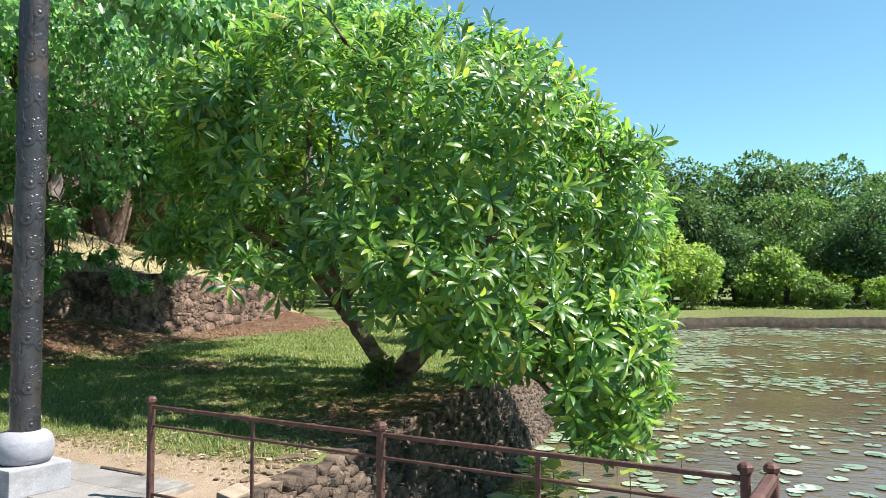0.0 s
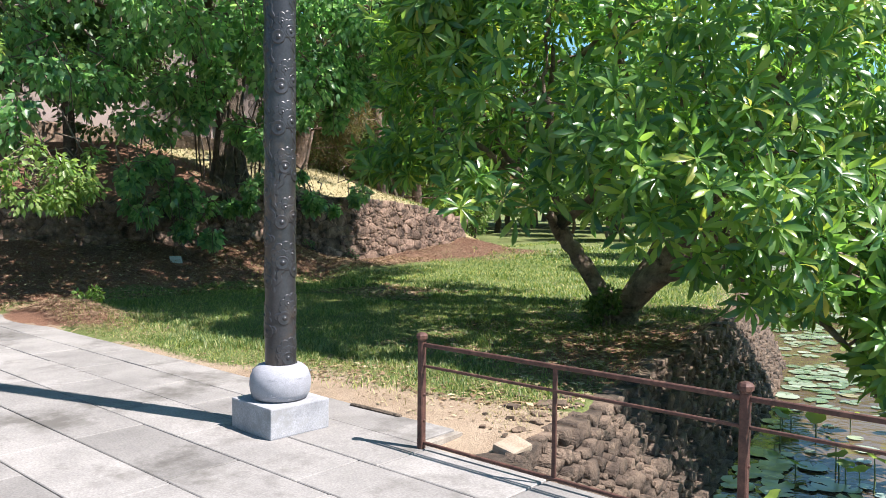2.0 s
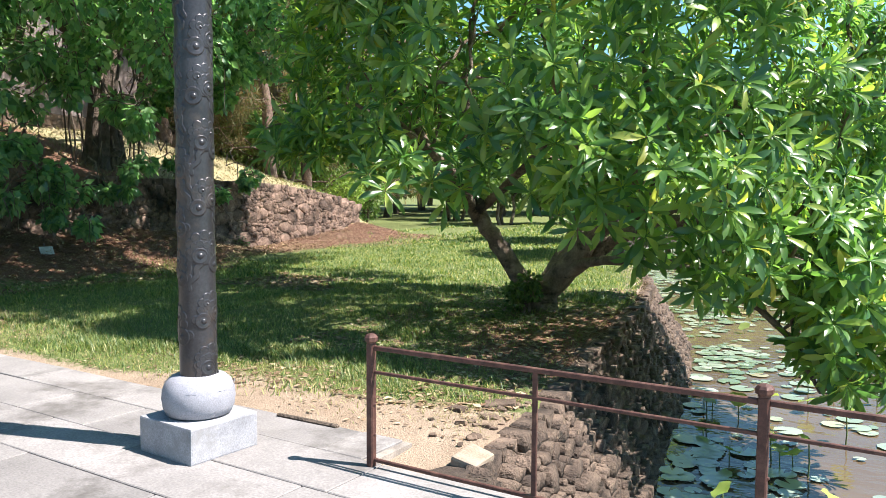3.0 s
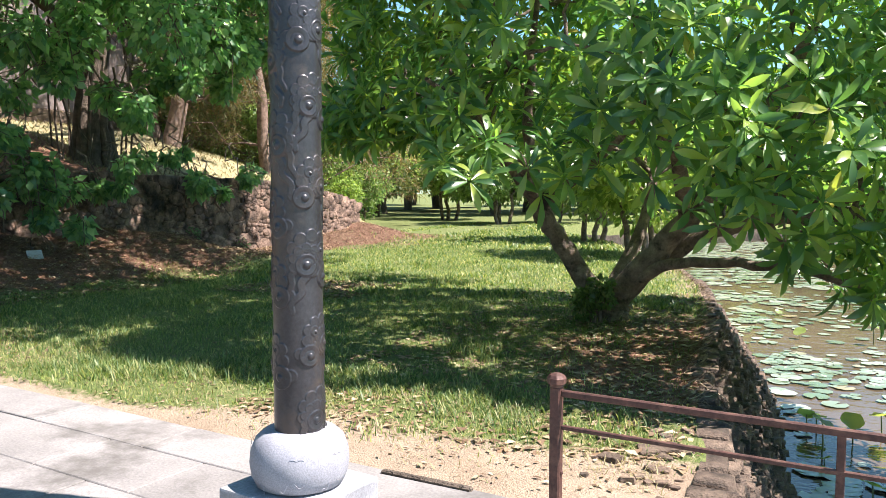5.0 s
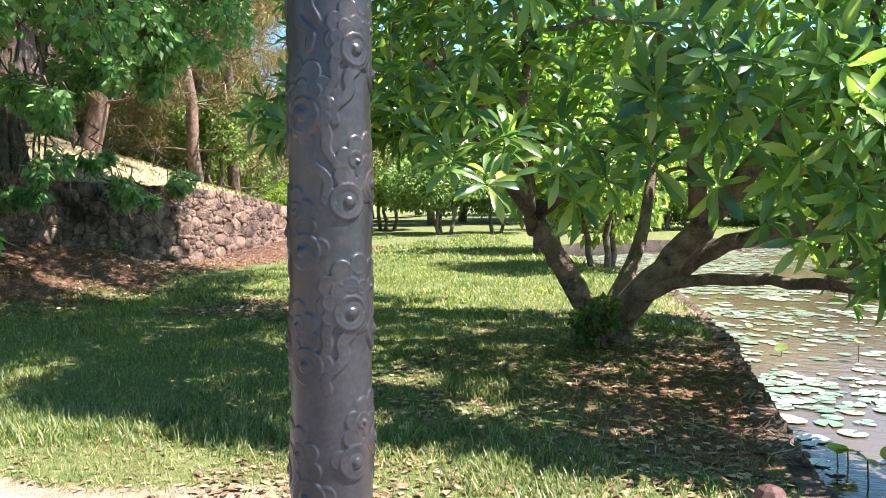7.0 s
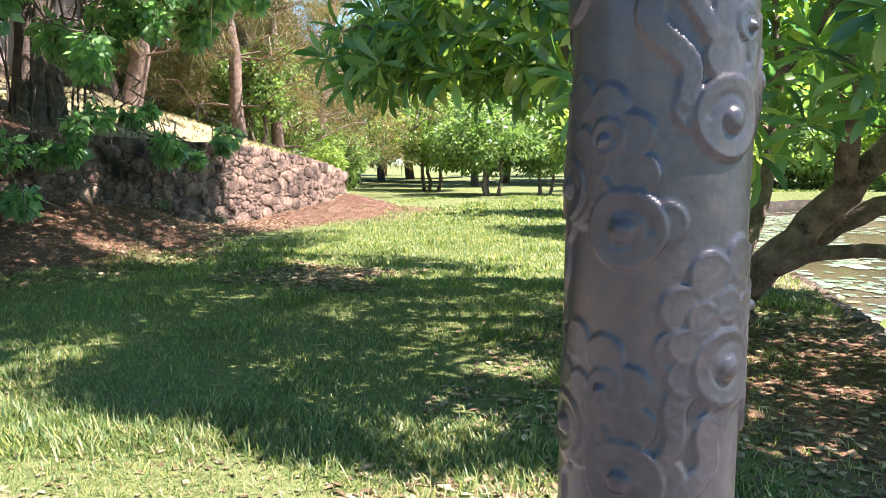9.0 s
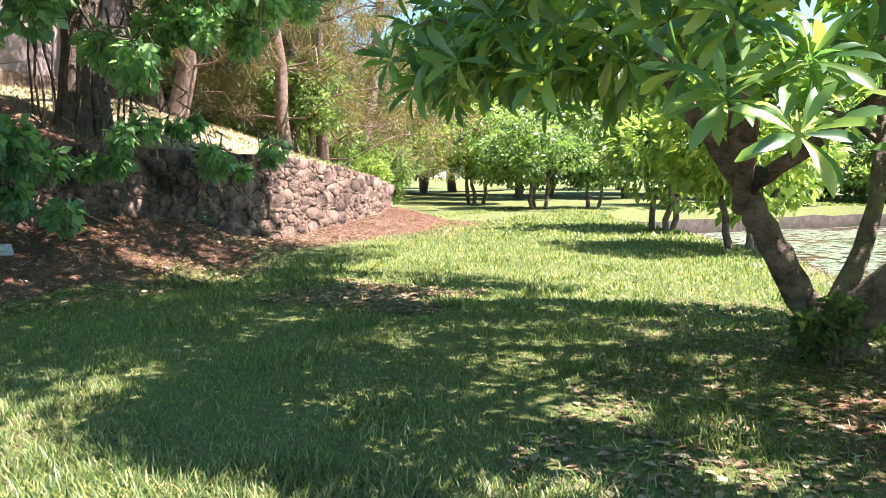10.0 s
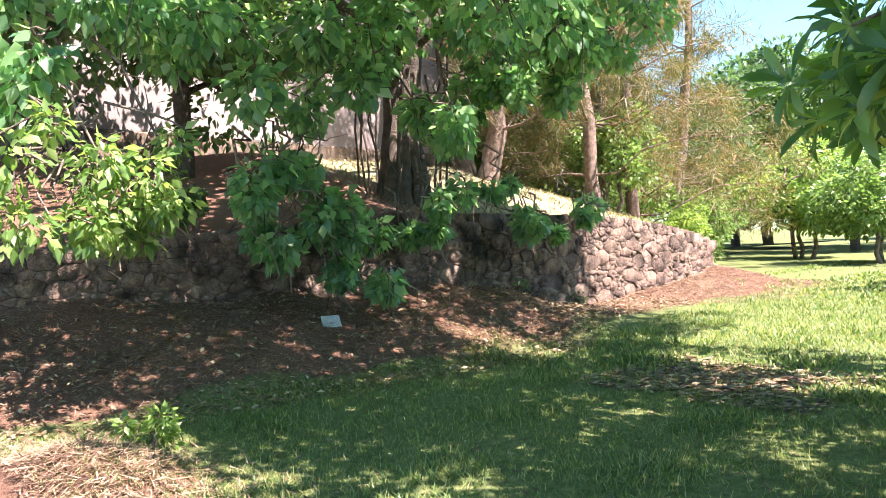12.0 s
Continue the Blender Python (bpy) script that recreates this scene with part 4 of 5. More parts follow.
place(build_pine(13.0, 1.3, "tall slender pine with reddish bark on the hill"), [(-18.2, 18.1, 1.0, 0.3), (-18.4, 23.1, 0.95, 2.0), (-20.5, 20.2, 1.05, 3.6), (-18.3, 24.6, 0.9, 5.0), (-20.0, 30.3, 1.1, 1.2), (-17.4, 21.4, 0.8, 4.4), (-20.5, 27.5, 1.0, 4.2), (-24.5, 28.0, 1.15, 0.7), (-22, 32, 1.1, 2.6), (-27, 24, 1.1, 3.3), (-26, 34, 1.2, 5.5)], "pines on the hill")

# ---- other trees ----
place(broadleaf("bush", 4.0, 1.5, M_LEAF_BRIGHT, "light green leafy bush behind the wall", 6200, 0.16, 0.16, 38, category="bush", stems=3), [(-17.9, 22.9, 0.88, 0.4), (-20.4, 25.6, 1.0, 2.0), (-17.6, 27.5, 0.7, 4.0), (-17.0, 25.2, 0.5, 1.0), (-21.5, 29.0, 1.3, 1.0), (-24, 26, 1.3, 3)], "bushes behind the wall")
place(broadleaf("small_tree", 4.2, 2.4, M_LEAF_BRIGHT, "small round light green tree on the lawn", 8500, 0.21, 0.18, 30, stems=3), [(-14.35, 34.7, 1.0, 0.0), (-12.6, 36.8, 0.9, 2.2), (-18.5, 38.5, 1.15, 4.1), (-9.0, 42.5, 1.1, 5.2), (-5.8, 48.5, 1.2, 0.6)], "small lawn trees")
place(broadleaf("young_tree", 3.9, 2.1, M_LEAF_BRIGHT, "young tree with long leaves at the pond's edge", 5200, 0.24, 0.22, 22, stems=3), [(-7.95, 23.6, 1.0, 0.8), (-5.9, 19.0, 0.9, 2.9), (-4.2, 49.5, 1.0, 1.0)], "young trees by the pond")
place(broadleaf("woodland_tree", 11.0, 4.0, M_LEAF_DARK, "tall dark green woodland tree", 15000, 0.34, 0.1, 44, M_DARKBARK), [
    (-26.0, 36.0, 0.6, 0.3), (-24, 41, 0.72, 1.1), (-19, 47, 0.9, 2.2), (-27, 48, 0.75, 3.1), (-14, 53, 1.0, 4.4), (-33, 40, 0.7, 5.2), (-20, 57, 1.2, 0.9), (-7, 56, 0.95, 1.7), (-30, 58, 1.2, 2.5), (-38, 30, 1.1, 0.2), (-34, 19, 1.0, 2.8), (-30, 10, 1.05, 3.9), (-32, 2, 1.1, 1.9), (-12, 62, 1.2, 3.3)] + [(-88 + 8.3 * k + 2 * math.sin(k * 5), 70 + 9 * math.cos(k * 3.1) - 0.006 * (k - 11) ** 2 * 40 + 8, 1.3 + 0.25 * math.sin(k), k * 1.3) for k in range(22)] + [(-46 - 4 * math.sin(k * 2.2), -12 + 9 * k, 1.3, k * 0.9) for k in range(9)], "woodland trees")
place(broadleaf("broad_tree", 9.5, 3.9, M_LEAF, "broad green tree on the far bank", 15000, 0.30, 0.12, 40, M_DARKBARK), [
    (-3.5, 57, 0.74, 0.1), (1.5, 60, 0.82, 1.4), (6.5, 58.5, 0.8, 2.9), (12, 62, 0.85, 4.0), (17.5, 63, 0.83, 5.5), (24, 66, 0.92, 0.8), (31, 68, 1.15, 2.1), (-2, 66, 1.2, 3.7), (4.5, 69, 1.2, 4.6), (11, 71, 1.06, 0.5), (19, 73, 1.12, 1.8), (28, 76, 1.14, 3.0), (38, 74, 1.06, 4.9), (46, 80, 1.01, 1.1), (-24, 24, 0.8, 2.0), (-25, 9.5, 0.95, 3.0), (-20.0, 7.4, 0.7, 1.2), (-20, 2.5, 0.95, 5.1), (-17.6, 10.4, 0.6, 2.2)], "trees on the far bank")
place(broadleaf("shrub", 2.6, 1.5, M_LEAF_BRIGHT, "low light green shrub on the far bank", 4500, 0.22, 0.1, 16, category="shrub", stems=2), [(3.2, 53.0, 0.9, 0.0), (7.0, 54.0, 0.8, 1.0), (0.2, 56.5, 1.5, 3.0), (10.5, 57.0, 1.4, 4.4), (15, 58, 1.3, 2.0), (-6.5, 54.0, 1.2, 1.5)] + [(-9 + 5.2 * k + math.sin(k * 4), 64 + 3 * math.cos(k * 2.3), 1.7, k * 1.1) for k in range(11)], "shrubs on the far bank")
place(broadleaf("weed_clump", 0.55, 0.26, M_LEAF_DARK, "dark weedy clump at the tree's foot", 900, 0.07, 0.0, 10, category="weeds", stems=3), [(-5.02, 9.93, 1.0, 0.4), (-15.2, 9.2, 1.0, 1.0)], "weed clumps")
place(broadleaf("seedling", 0.42, 0.24, M_LEAF_BRIGHT, "small light green seedling in the needles", 260, 0.085, 0.0, 7, category="seedling", stems=2), [(-11.2, 6.75, 0.75, 0.4)], "seedlings")
place(broadleaf("hill_creeper", 0.9, 0.75, M_LEAF, "creeper hanging over the wall's top", 420, 0.11, 0.0, 9, category="creeper", stems=2, droop=0.9), [(-14.5, 16.0, 0.45, 0.4), (-14.5, 14.6, 0.4, 2.0)], "creepers on the wall")


# ---- plastered precinct wall on the hill ----
def build_precinct():
    x, y0, y1 = -21.5, 9.0, 20.8
    z0 = float(ground_z(x, 14)) - 0.4
    w = empty("precinct_wall", pose(x, (y0 + y1) / 2, z0), "weathered pinkish plaster wall with a tiled coping", "wall", kind="structure")
    n = y1 - y0
    part("base_course", box_bm(0.62, n, 0.9, 0.03), M_STONE, w)
    p = part("plaster", box_bm(0.5, n - 0.1, 5.2, 0.02), M_PLASTER, w)
    p.matrix_basis = pose(0, 0, 0.89)
    c = part("coping", box_bm(0.8, n, 0.22, 0.06), M_PLINTH, w)
    c.matrix_basis = pose(0, 0, 6.08)


build_precinct()


def build_sign():
    x, y = -13.5, 10.0
    s = empty("notice_board", pose(x, y, float(ground_z(x, y)), -38, 0, 70), "small whitish blank board leaning in the needles", "notice board")
    part("panel", box_bm(0.22, 0.02, 0.16, 0.004), M_SIGN, s)
    part("stake", box_bm(0.03, 0.02, 0.3, 0.004, -0.06), M_BARK, s).matrix_basis = pose(0, 0.024, 0)


build_sign()

# ---- water plants ----
def pad_template(n=9):
    a = np.linspace(0.25, 2 * math.pi - 0.25, n)
    v = np.concatenate([[(0, 0, 0.0)], np.stack([np.cos(a), np.sin(a), 0.03 * np.cos(3 * a) ** 2], -1)])
    return v, np.array([(0, k, k + 1) for k in range(1, n)])


PAD = pad_template()


def build_lilies():
    spots, sizes = [], []
    r = np.random.default_rng(3)
    # drifts of pads, thicker along the banks
    while len(spots) < 5000:
        y = r.uniform(4.6, 52) if len(spots) < 3200 else r.uniform(34, 56)
        x = bank_x(y) + 0.85 + abs(r.normal(0, 1)) * (3.2 + 0.2 * y) if len(spots) < 3200 else r.uniform(-9, 26)
        if y > far_bank(x) - 0.4 or (len(spots) >= 3200 and y < far_bank(x) - 8 - r.exponential(2)):
            continue
        if y < 20 and r.random() < 0.75:
            continue
        if math.sin(x * 1.1 + 0.6 * y) + math.cos(y * 0.9 - x * 0.5) < r.normal(-0.1, 0.8):
            continue
        spots.append((x, y, WATER + 0.012 + r.uniform(0, 0.006)))
        sizes.append(r.uniform(0.05, 0.15) * (1 + 0.012 * y))
    while len(spots) < 6000:
        x, y = r.uniform(-11, -1.5), r.uniform(23, 42)
        if x > bank_x(y) + 0.9 and y < far_bank(x) - 0.5:
            spots.append((x, y, WATER + 0.012 + r.uniform(0, 0.006)))
            sizes.append(r.uniform(0.1, 0.24))
    # close drifts below the railing and under the tree
    while len(spots) < 6480:
        y = r.uniform(4.8, 21)
        x = bank_x(y) + 0.85 + r.exponential(2.2)
        if math.sin(x * 1.7 + 0.9 * y) + math.cos(y * 1.3 - x * 0.8) > r.normal(0.25, 0.7):
            spots.append((x, y, WATER + 0.012 + r.uniform(0, 0.01)))
            sizes.append(r.uniform(0.05, 0.15))
    spots, sizes = np.array(spots), np.array(sizes)
    order = np.argsort(spots[:, 1] + 0.3 * np.abs(spots[:, 0] + 2))
    near, far = order[:290], order[290:]
    a = r.uniform(0, 6.28, len(spots))
    t = np.zeros((len(spots), 3, 3))
    t[:, 0, 0], t[:, 0, 1], t[:, 1, 0], t[:, 1, 1], t[:, 2, 2] = np.cos(a), -np.sin(a), np.sin(a), np.cos(a), 1
    v, f = scatter_arrays(*PAD, t[far], sizes[far], spots[far])
    tagged(new("lily_pads", mesh_np("lily_pads", v, f, M_PAD)), "drifts of pale green lily pads on the pond", "water lilies", kind="stuff")
    me = mesh_np("lily_pad", PAD[0], PAD[1], M_PAD)
    for i in near:
        ob = new("lily_pad", me)
        ob.matrix_world = Matrix.Translation(spots[i]) @ Matrix.Rotation(a[i], 4, "Z") @ Matrix.Diagonal((sizes[i], sizes[i], sizes[i], 1))
        tagged(ob, "round pale green lily pad floating on the pond", "lily pad", "lily pads by the bank")


build_lilies()


def build_lotus():
    """Lotus leaves on stalks above the water by the bank."""
    r = np.random.default_rng(9)
    stalk = tubes_mesh("stalk", [([(0, 0, -0.4), (0.01, 0, -0.2), (0.0, 0.01, 0.0)], [0.008, 0.008, 0.006])], M_PADSTEM, 6)
    bm = bmesh.new()
    n = 14
    c = bm.verts.new((0, 0, 0))
    r1 = [bm.verts.new((0.5 * math.cos(k * 6.283 / n), 0.5 * math.sin(k * 6.283 / n), 0.10)) for k in range(n)]
    r2 = [bm.verts.new((math.cos(k * 6.283 / n), math.sin(k * 6.283 / n), 0.16 + 0.12 * math.sin(k * 1.9))) for k in range(n)]
    for k in range(n):
        bm.faces.new((c, r1[k], r1[(k + 1) % n]))
        bm.faces.new((r1[k], r2[k], r2[(k + 1) % n], r1[(k + 1) % n]))
    blade = mesh_bm("blade", bm, M_LEAF_BRIGHT, True)
    for k in range(26):
        y = r.uniform(5.2, 10.5) if k < 18 else r.uniform(10, 20)
        x = bank_x(y) + r.uniform(0.95, 2.4) + (0.6 if k > 18 else 0)
        h, s = r.uniform(0.06, 0.32), r.uniform(0.06, 0.12)
        ob = empty("lotus_leaf", pose(x, y, WATER + h), "lotus leaf on a stalk standing out of the water", "lotus", "lotus by the bank")
        child("stalk", stalk, ob)
        b = child("blade", blade, ob)
        b.matrix_basis = pose(0, 0, 0, r.uniform(-35, 35), r.uniform(-35, 35), r.uniform(0, 360)) @ Matrix.Diagonal((s, s, s, 1))


build_lotus()


# ---- grass, litter ----
def allowed(x, y):
    v = lean_y(x, y)
    return (x < bank_x(v) - 0.02) & (v > 4.95)


def build_grass():
    xs, ys, hs, ws = [], [], [], []
    for n, box, hgt, wid in ((200000, (-12.5, -3.5, 5.0, 11.5), 0.056, 0.085), (100000, (-14, -3.8, 11.0, 20), 0.075, 0.16), (60000, (-16, -5, 20, 36), 0.09, 0.32), (16000, (-6, 30, 47, 64), 0.14, 0.6)):
        x, y = rng.uniform(box[0], box[1], n), rng.uniform(box[2], box[3], n)
        v, d = lean_y(x, y), x - np.interp(y, *WALL)
        if box[0] == -6:
            k = y > far_bank(x) + 0.2
        else:
            k = allowed(x, y)
            cover = smooth(5.1, 5.95, v + 0.35 * wob(x, y) + 0.5 * smooth(-5.2, -7.5, x))
            cover = cover * (0.3 + 0.7 * smooth(-0.4, 0.3, wob(x, y, 2.3) + 0.6))
            cover = np.where(d > -0.2, cover * smooth(1.3, 2.6, d + 0.35 * wob(x, y, 1.5)), 0.6 * (y > 14))
            cover = cover * (1 - 0.9 * np.exp(-((((x + 9.5) / 0.9) ** 2 + ((y - 11.4) / 0.7) ** 2)) ** 2))
            cover = cover * (1 - 0.8 * np.exp(-((((x + 3.9) / 1.3) ** 2 + ((y - 8.6) / 2.6) ** 2)) ** 2))
            k &= rng.random(n) < cover + 0.015
        xs.append(x[k]), ys.append(y[k])
        hs.append(hgt * rng.uniform(0.45, 1.25, k.sum()) * (1 + 0.55 * smooth(0.2, 0.9, wob(x[k], y[k], 1.9))))
        ws.append(np.full(k.sum(), wid))
    x, y, h, w = (np.concatenate(a) for a in (xs, ys, hs, ws))
    n = len(x)
    a = rng.uniform(0, 6.28, n)
    lean = rng.uniform(0.15, 1.6, n)
    along = np.stack([np.cos(a) * lean, np.sin(a) * lean, np.ones(n)], -1)
    t = basis(along, np.stack([np.cos(a), np.sin(a), np.full(n, 0.1)], -1))
    t[:, :, 0] *= (w / 0.09)[:, None] * 1.15
    pos = np.stack([x, y, ground_z(x, y) - 0.01], -1)
    v, f = scatter_arrays(*BLADE, t, h, pos)
    tagged(new("grass", mesh_np("grass", v, f, M_GRASS)), "short green lawn grass with dry blades", "grass", kind="stuff")


build_grass()


def build_hill_grass():
    n = 26000
    x, y = rng.uniform(-24, -14.6, n), rng.uniform(12.5, 27, n)
    k = (x - np.interp(y, *WALL) < -0.4) & (rng.random(n) < 0.8)
    x, y = x[k], y[k]
    n = len(x)
    a = rng.uniform(0, 6.28, n)
    t = basis(np.stack([np.cos(a) * 0.9, np.sin(a) * 0.9, np.ones(n)], -1), np.stack([np.cos(a), np.sin(a), np.full(n, 0.1)], -1))
    t[:, :, 0] *= 2.6
    v, f = scatter_arrays(*BLADE, t, rng.uniform(0.05, 0.13, n), np.stack([x, y, ground_z(x, y) - 0.01], -1))
    tagged(new("dry_grass", mesh_np("dry_grass", v, f, M_STRAW)), "short dry straw-coloured grass on the hill", "dry grass", kind="stuff")


build_hill_grass()


def build_verge():
    """Dry and yellowing tufts on the bare strip by the paving."""
    n = 26000
    x, y = rng.uniform(-11.5, -3.7, n), rng.uniform(4.7, 7.2, n)
    v = lean_y(x, y)
    k = allowed(x, y) & (rng.random(n) < smooth(4.95, 5.6, v + 0.3 * wob(x, y, 2.1)) * (1 - smooth(6.0, 6.8, v)) * (0.25 + 0.75 * smooth(-0.3, 0.5, wob(x, y, 2.7))))
    x, y = x[k], y[k]
    n = len(x)
    a = rng.uniform(0, 6.28, n)
    q = rng.uniform(0.4, 2.2, n)
    t = basis(np.stack([np.cos(a) * q, np.sin(a) * q, np.ones(n)], -1), np.stack([np.cos(a), np.sin(a), np.full(n, 0.1)], -1))
    w, f = scatter_arrays(*BLADE, t, rng.uniform(0.03, 0.075, n), np.stack([x, y, ground_z(x, y) - 0.005], -1))
    tagged(new("verge_grass", mesh_np("verge_grass", w, f, M_STRAW)), "dry yellowing grass tufts on the bare verge", "dry grass", kind="stuff")


build_verge()


def build_tufts():
    """Lush longer grass in clumps along the lawn's front."""
    r = np.random.default_rng(31)
    n = 150
    cx = r.uniform(-9.6, -4.6, n)
    cy = np.interp(cx, [-9.6, -8.0, -6.6, -5.4, -4.6], [6.9, 6.05, 6.6, 6.45, 6.1]) + r.normal(0, 0.22, n)
    m = 90
    x, y = np.repeat(cx, m) + r.normal(0, 0.11, n * m), np.repeat(cy, m) + r.normal(0, 0.09, n * m)
    k = allowed(x, y)
    x, y = x[k], y[k]
    a, q = r.uniform(0, 6.28, len(x)), r.uniform(0.2, 1.5, len(x))
    t = basis(np.stack([np.cos(a) * q, np.sin(a) * q, np.ones(len(x))], -1), np.stack([np.cos(a), np.sin(a), np.full(len(x), 0.1)], -1))
    w, f = scatter_arrays(*BLADE, t, r.uniform(0.05, 0.115, len(x)), np.stack([x, y, ground_z(x, y) - 0.01], -1))
    tagged(new("grass_tufts", mesh_np("grass_tufts", w, f, M_GRASS)), "lush longer tufts of fresh green grass", "grass", kind="stuff")


build_tufts()


def flat_turn(n, tilt=0.35):
    a = rng.uniform(0, 6.28, n)
    along = np.stack([np.cos(a), np.sin(a), rng.normal(0, tilt, n)], -1)
    return basis(along, np.array([[0, 0, 1.0]]) + rng.normal(0, tilt, (n, 3)))


def build_litter():
    xs, ys, sz = [], [], []
    for n, box, s in ((1500, (-11.5, -3.6, 4.75, 6.6), 0.04), (5200, (-6.5, -3.6, 5.5, 12.5), 0.075), (2200, (-10.6, -8.4, 10.4, 12.4), 0.09), (900, (-12, -5, 6, 14), 0.055)):
        x, y = rng.uniform(box[0], box[1], n), rng.uniform(box[2], box[3], n)
        k = allowed(x, y)
        xs.append(x[k]), ys.append(y[k]), sz.append(s * rng.uniform(0.5, 1.3, k.sum()))
    x, y, s = (np.concatenate(a) for a in (xs, ys, sz))
    v, f = scatter_arrays(*KITE, flat_turn(len(x), 0.12), s, np.stack([x, y, ground_z(x, y) + 0.009], -1))
    tagged(new("fallen_leaves", mesh_np("fallen_leaves", v, f, M_LITTER)), "dry tan and brown leaves strewn on the soil", "leaf litter", kind="stuff")
    n = 110000
    y = rng.uniform(5.2, 25, n)
    d = rng.uniform(0.0, 2.6, n) ** 1.1 / litter_reach(y)
    x = np.interp(y, *WALL) + d
    keep = (rng.random(n) < 1.15 - d * litter_reach(y) / 2.8) & (lean_y(x, y) > 5.0)
    x, y = x[keep], y[keep]
    m = 6000
    px, py = rng.normal(-10.9, 0.75, m), rng.normal(6.2, 0.35, m)
    k = lean_y(px, py) > 4.9
    x, y = np.concatenate([x, px[k]]), np.concatenate([y, py[k]])
    v, f = scatter_arrays(NEEDLE[0] * np.array([1.1, 1, 1]), NEEDLE[1], flat_turn(len(x), 0.25), rng.uniform(0.06, 0.15, len(x)), np.stack([x, y, ground_z(x, y) + 0.02], -1))
    tagged(new("fallen_needles", mesh_np("fallen_needles", v, f, M_REDNEEDLE)), "thick reddish brown fallen pine needles below the wall", "pine needles", kind="stuff")
    n = 5500
    y = rng.uniform(5.2, 18, n)
    x = np.interp(y, *WALL) + rng.uniform(0.1, 2.8, n) / litter_reach(y)
    v, f = scatter_arrays(*KITE, flat_turn(n), rng.uniform(0.03, 0.085, n), np.stack([x, y, ground_z(x, y) + 0.03], -1))
    tagged(new("brown_leaves", mesh_np("brown_leaves", v, f, M_LITTER)), "brown leaves among the needles below the wall", "leaf litter", kind="stuff")


build_litter()


# ---- dry-stone retaining wall ----
STONES = stone_variants(12, M_STONE, 4)


def wall_strip(name, path, zlo, zhi, thick, mat, side):
    """A wall of some thickness along a path; side: the way to its back."""
    n = len(path)
    v, f = [], []
    for (x, y), a, b in zip(path, zlo, zhi):
        v += [(x, y, a), (x, y, b), (x + side[0] * thick, y + side[1] * thick, b), (x + side[0] * thick, y + side[1] * thick, a)]
    for k in range(n - 1):
        for j in range(4):
            f.append((4 * k + j, 4 * k + (j + 1) % 4, 4 * k + 4 + (j + 1) % 4, 4 * k + 4 + j))
    f += [(0, 1, 2, 3), (4 * n - 4, 4 * n - 1, 4 * n - 2, 4 * n - 3)]
    return mesh_np(name, v, f, mat)


def clip_side(poly, y, z, ny, nz, lim):
    """What is left of an outline on the near side of a line."""
    out = []
    for k, p in enumerate(poly):
        o = poly[k - 1]
        a, c = (o[0] - y) * ny + (o[1] - z) * nz - lim, (p[0] - y) * ny + (p[1] - z) * nz - lim
        if (a < 0) != (c < 0):
            w = a / (a - c)
            out.append((o[0] + (p[0] - o[0]) * w, o[1] + (p[1] - o[1]) * w))
        if c < 0:
            out.append(p)
    return out


def rubble_arrays(poly, x, shift, r, rough=1.0):
    """One fitted stone: its outline in the wall's face, worn edges and an uneven front."""
    cy, cz = sum(p[0] for p in poly) / len(poly), sum(p[1] for p in poly) / len(poly)
    deep, ty, tz = r.uniform(0.012, 0.05) * rough, r.uniform(-0.12, 0.12) * rough, r.uniform(-0.16, 0.10) * rough
    n, v = len(poly), []
    for px, grow in ((-0.12, 0.99), (deep * 0.8, 0.98), (deep, 0.93)):
        for p in poly:
            a, c = (p[0] - cy) * grow * r.uniform(0.95, 1.0), (p[1] - cz) * grow * r.uniform(0.95, 1.0)
            v.append((px + (ty * a + tz * c if px > 0 else 0) + r.uniform(-0.006, 0.006) * rough, a, c))
    v.append((deep + r.uniform(-0.004, 0.016), 0, 0))
    f = []
    for k in range(n):
        j = (k + 1) % n
        for q in (0, n):
            f += [(q + k, q + j, q + n + j), (q + k, q + n + j, q + n + k)]
        f.append((2 * n + k, 2 * n + j, 3 * n))
    return v, f, (x, cy + shift, cz)


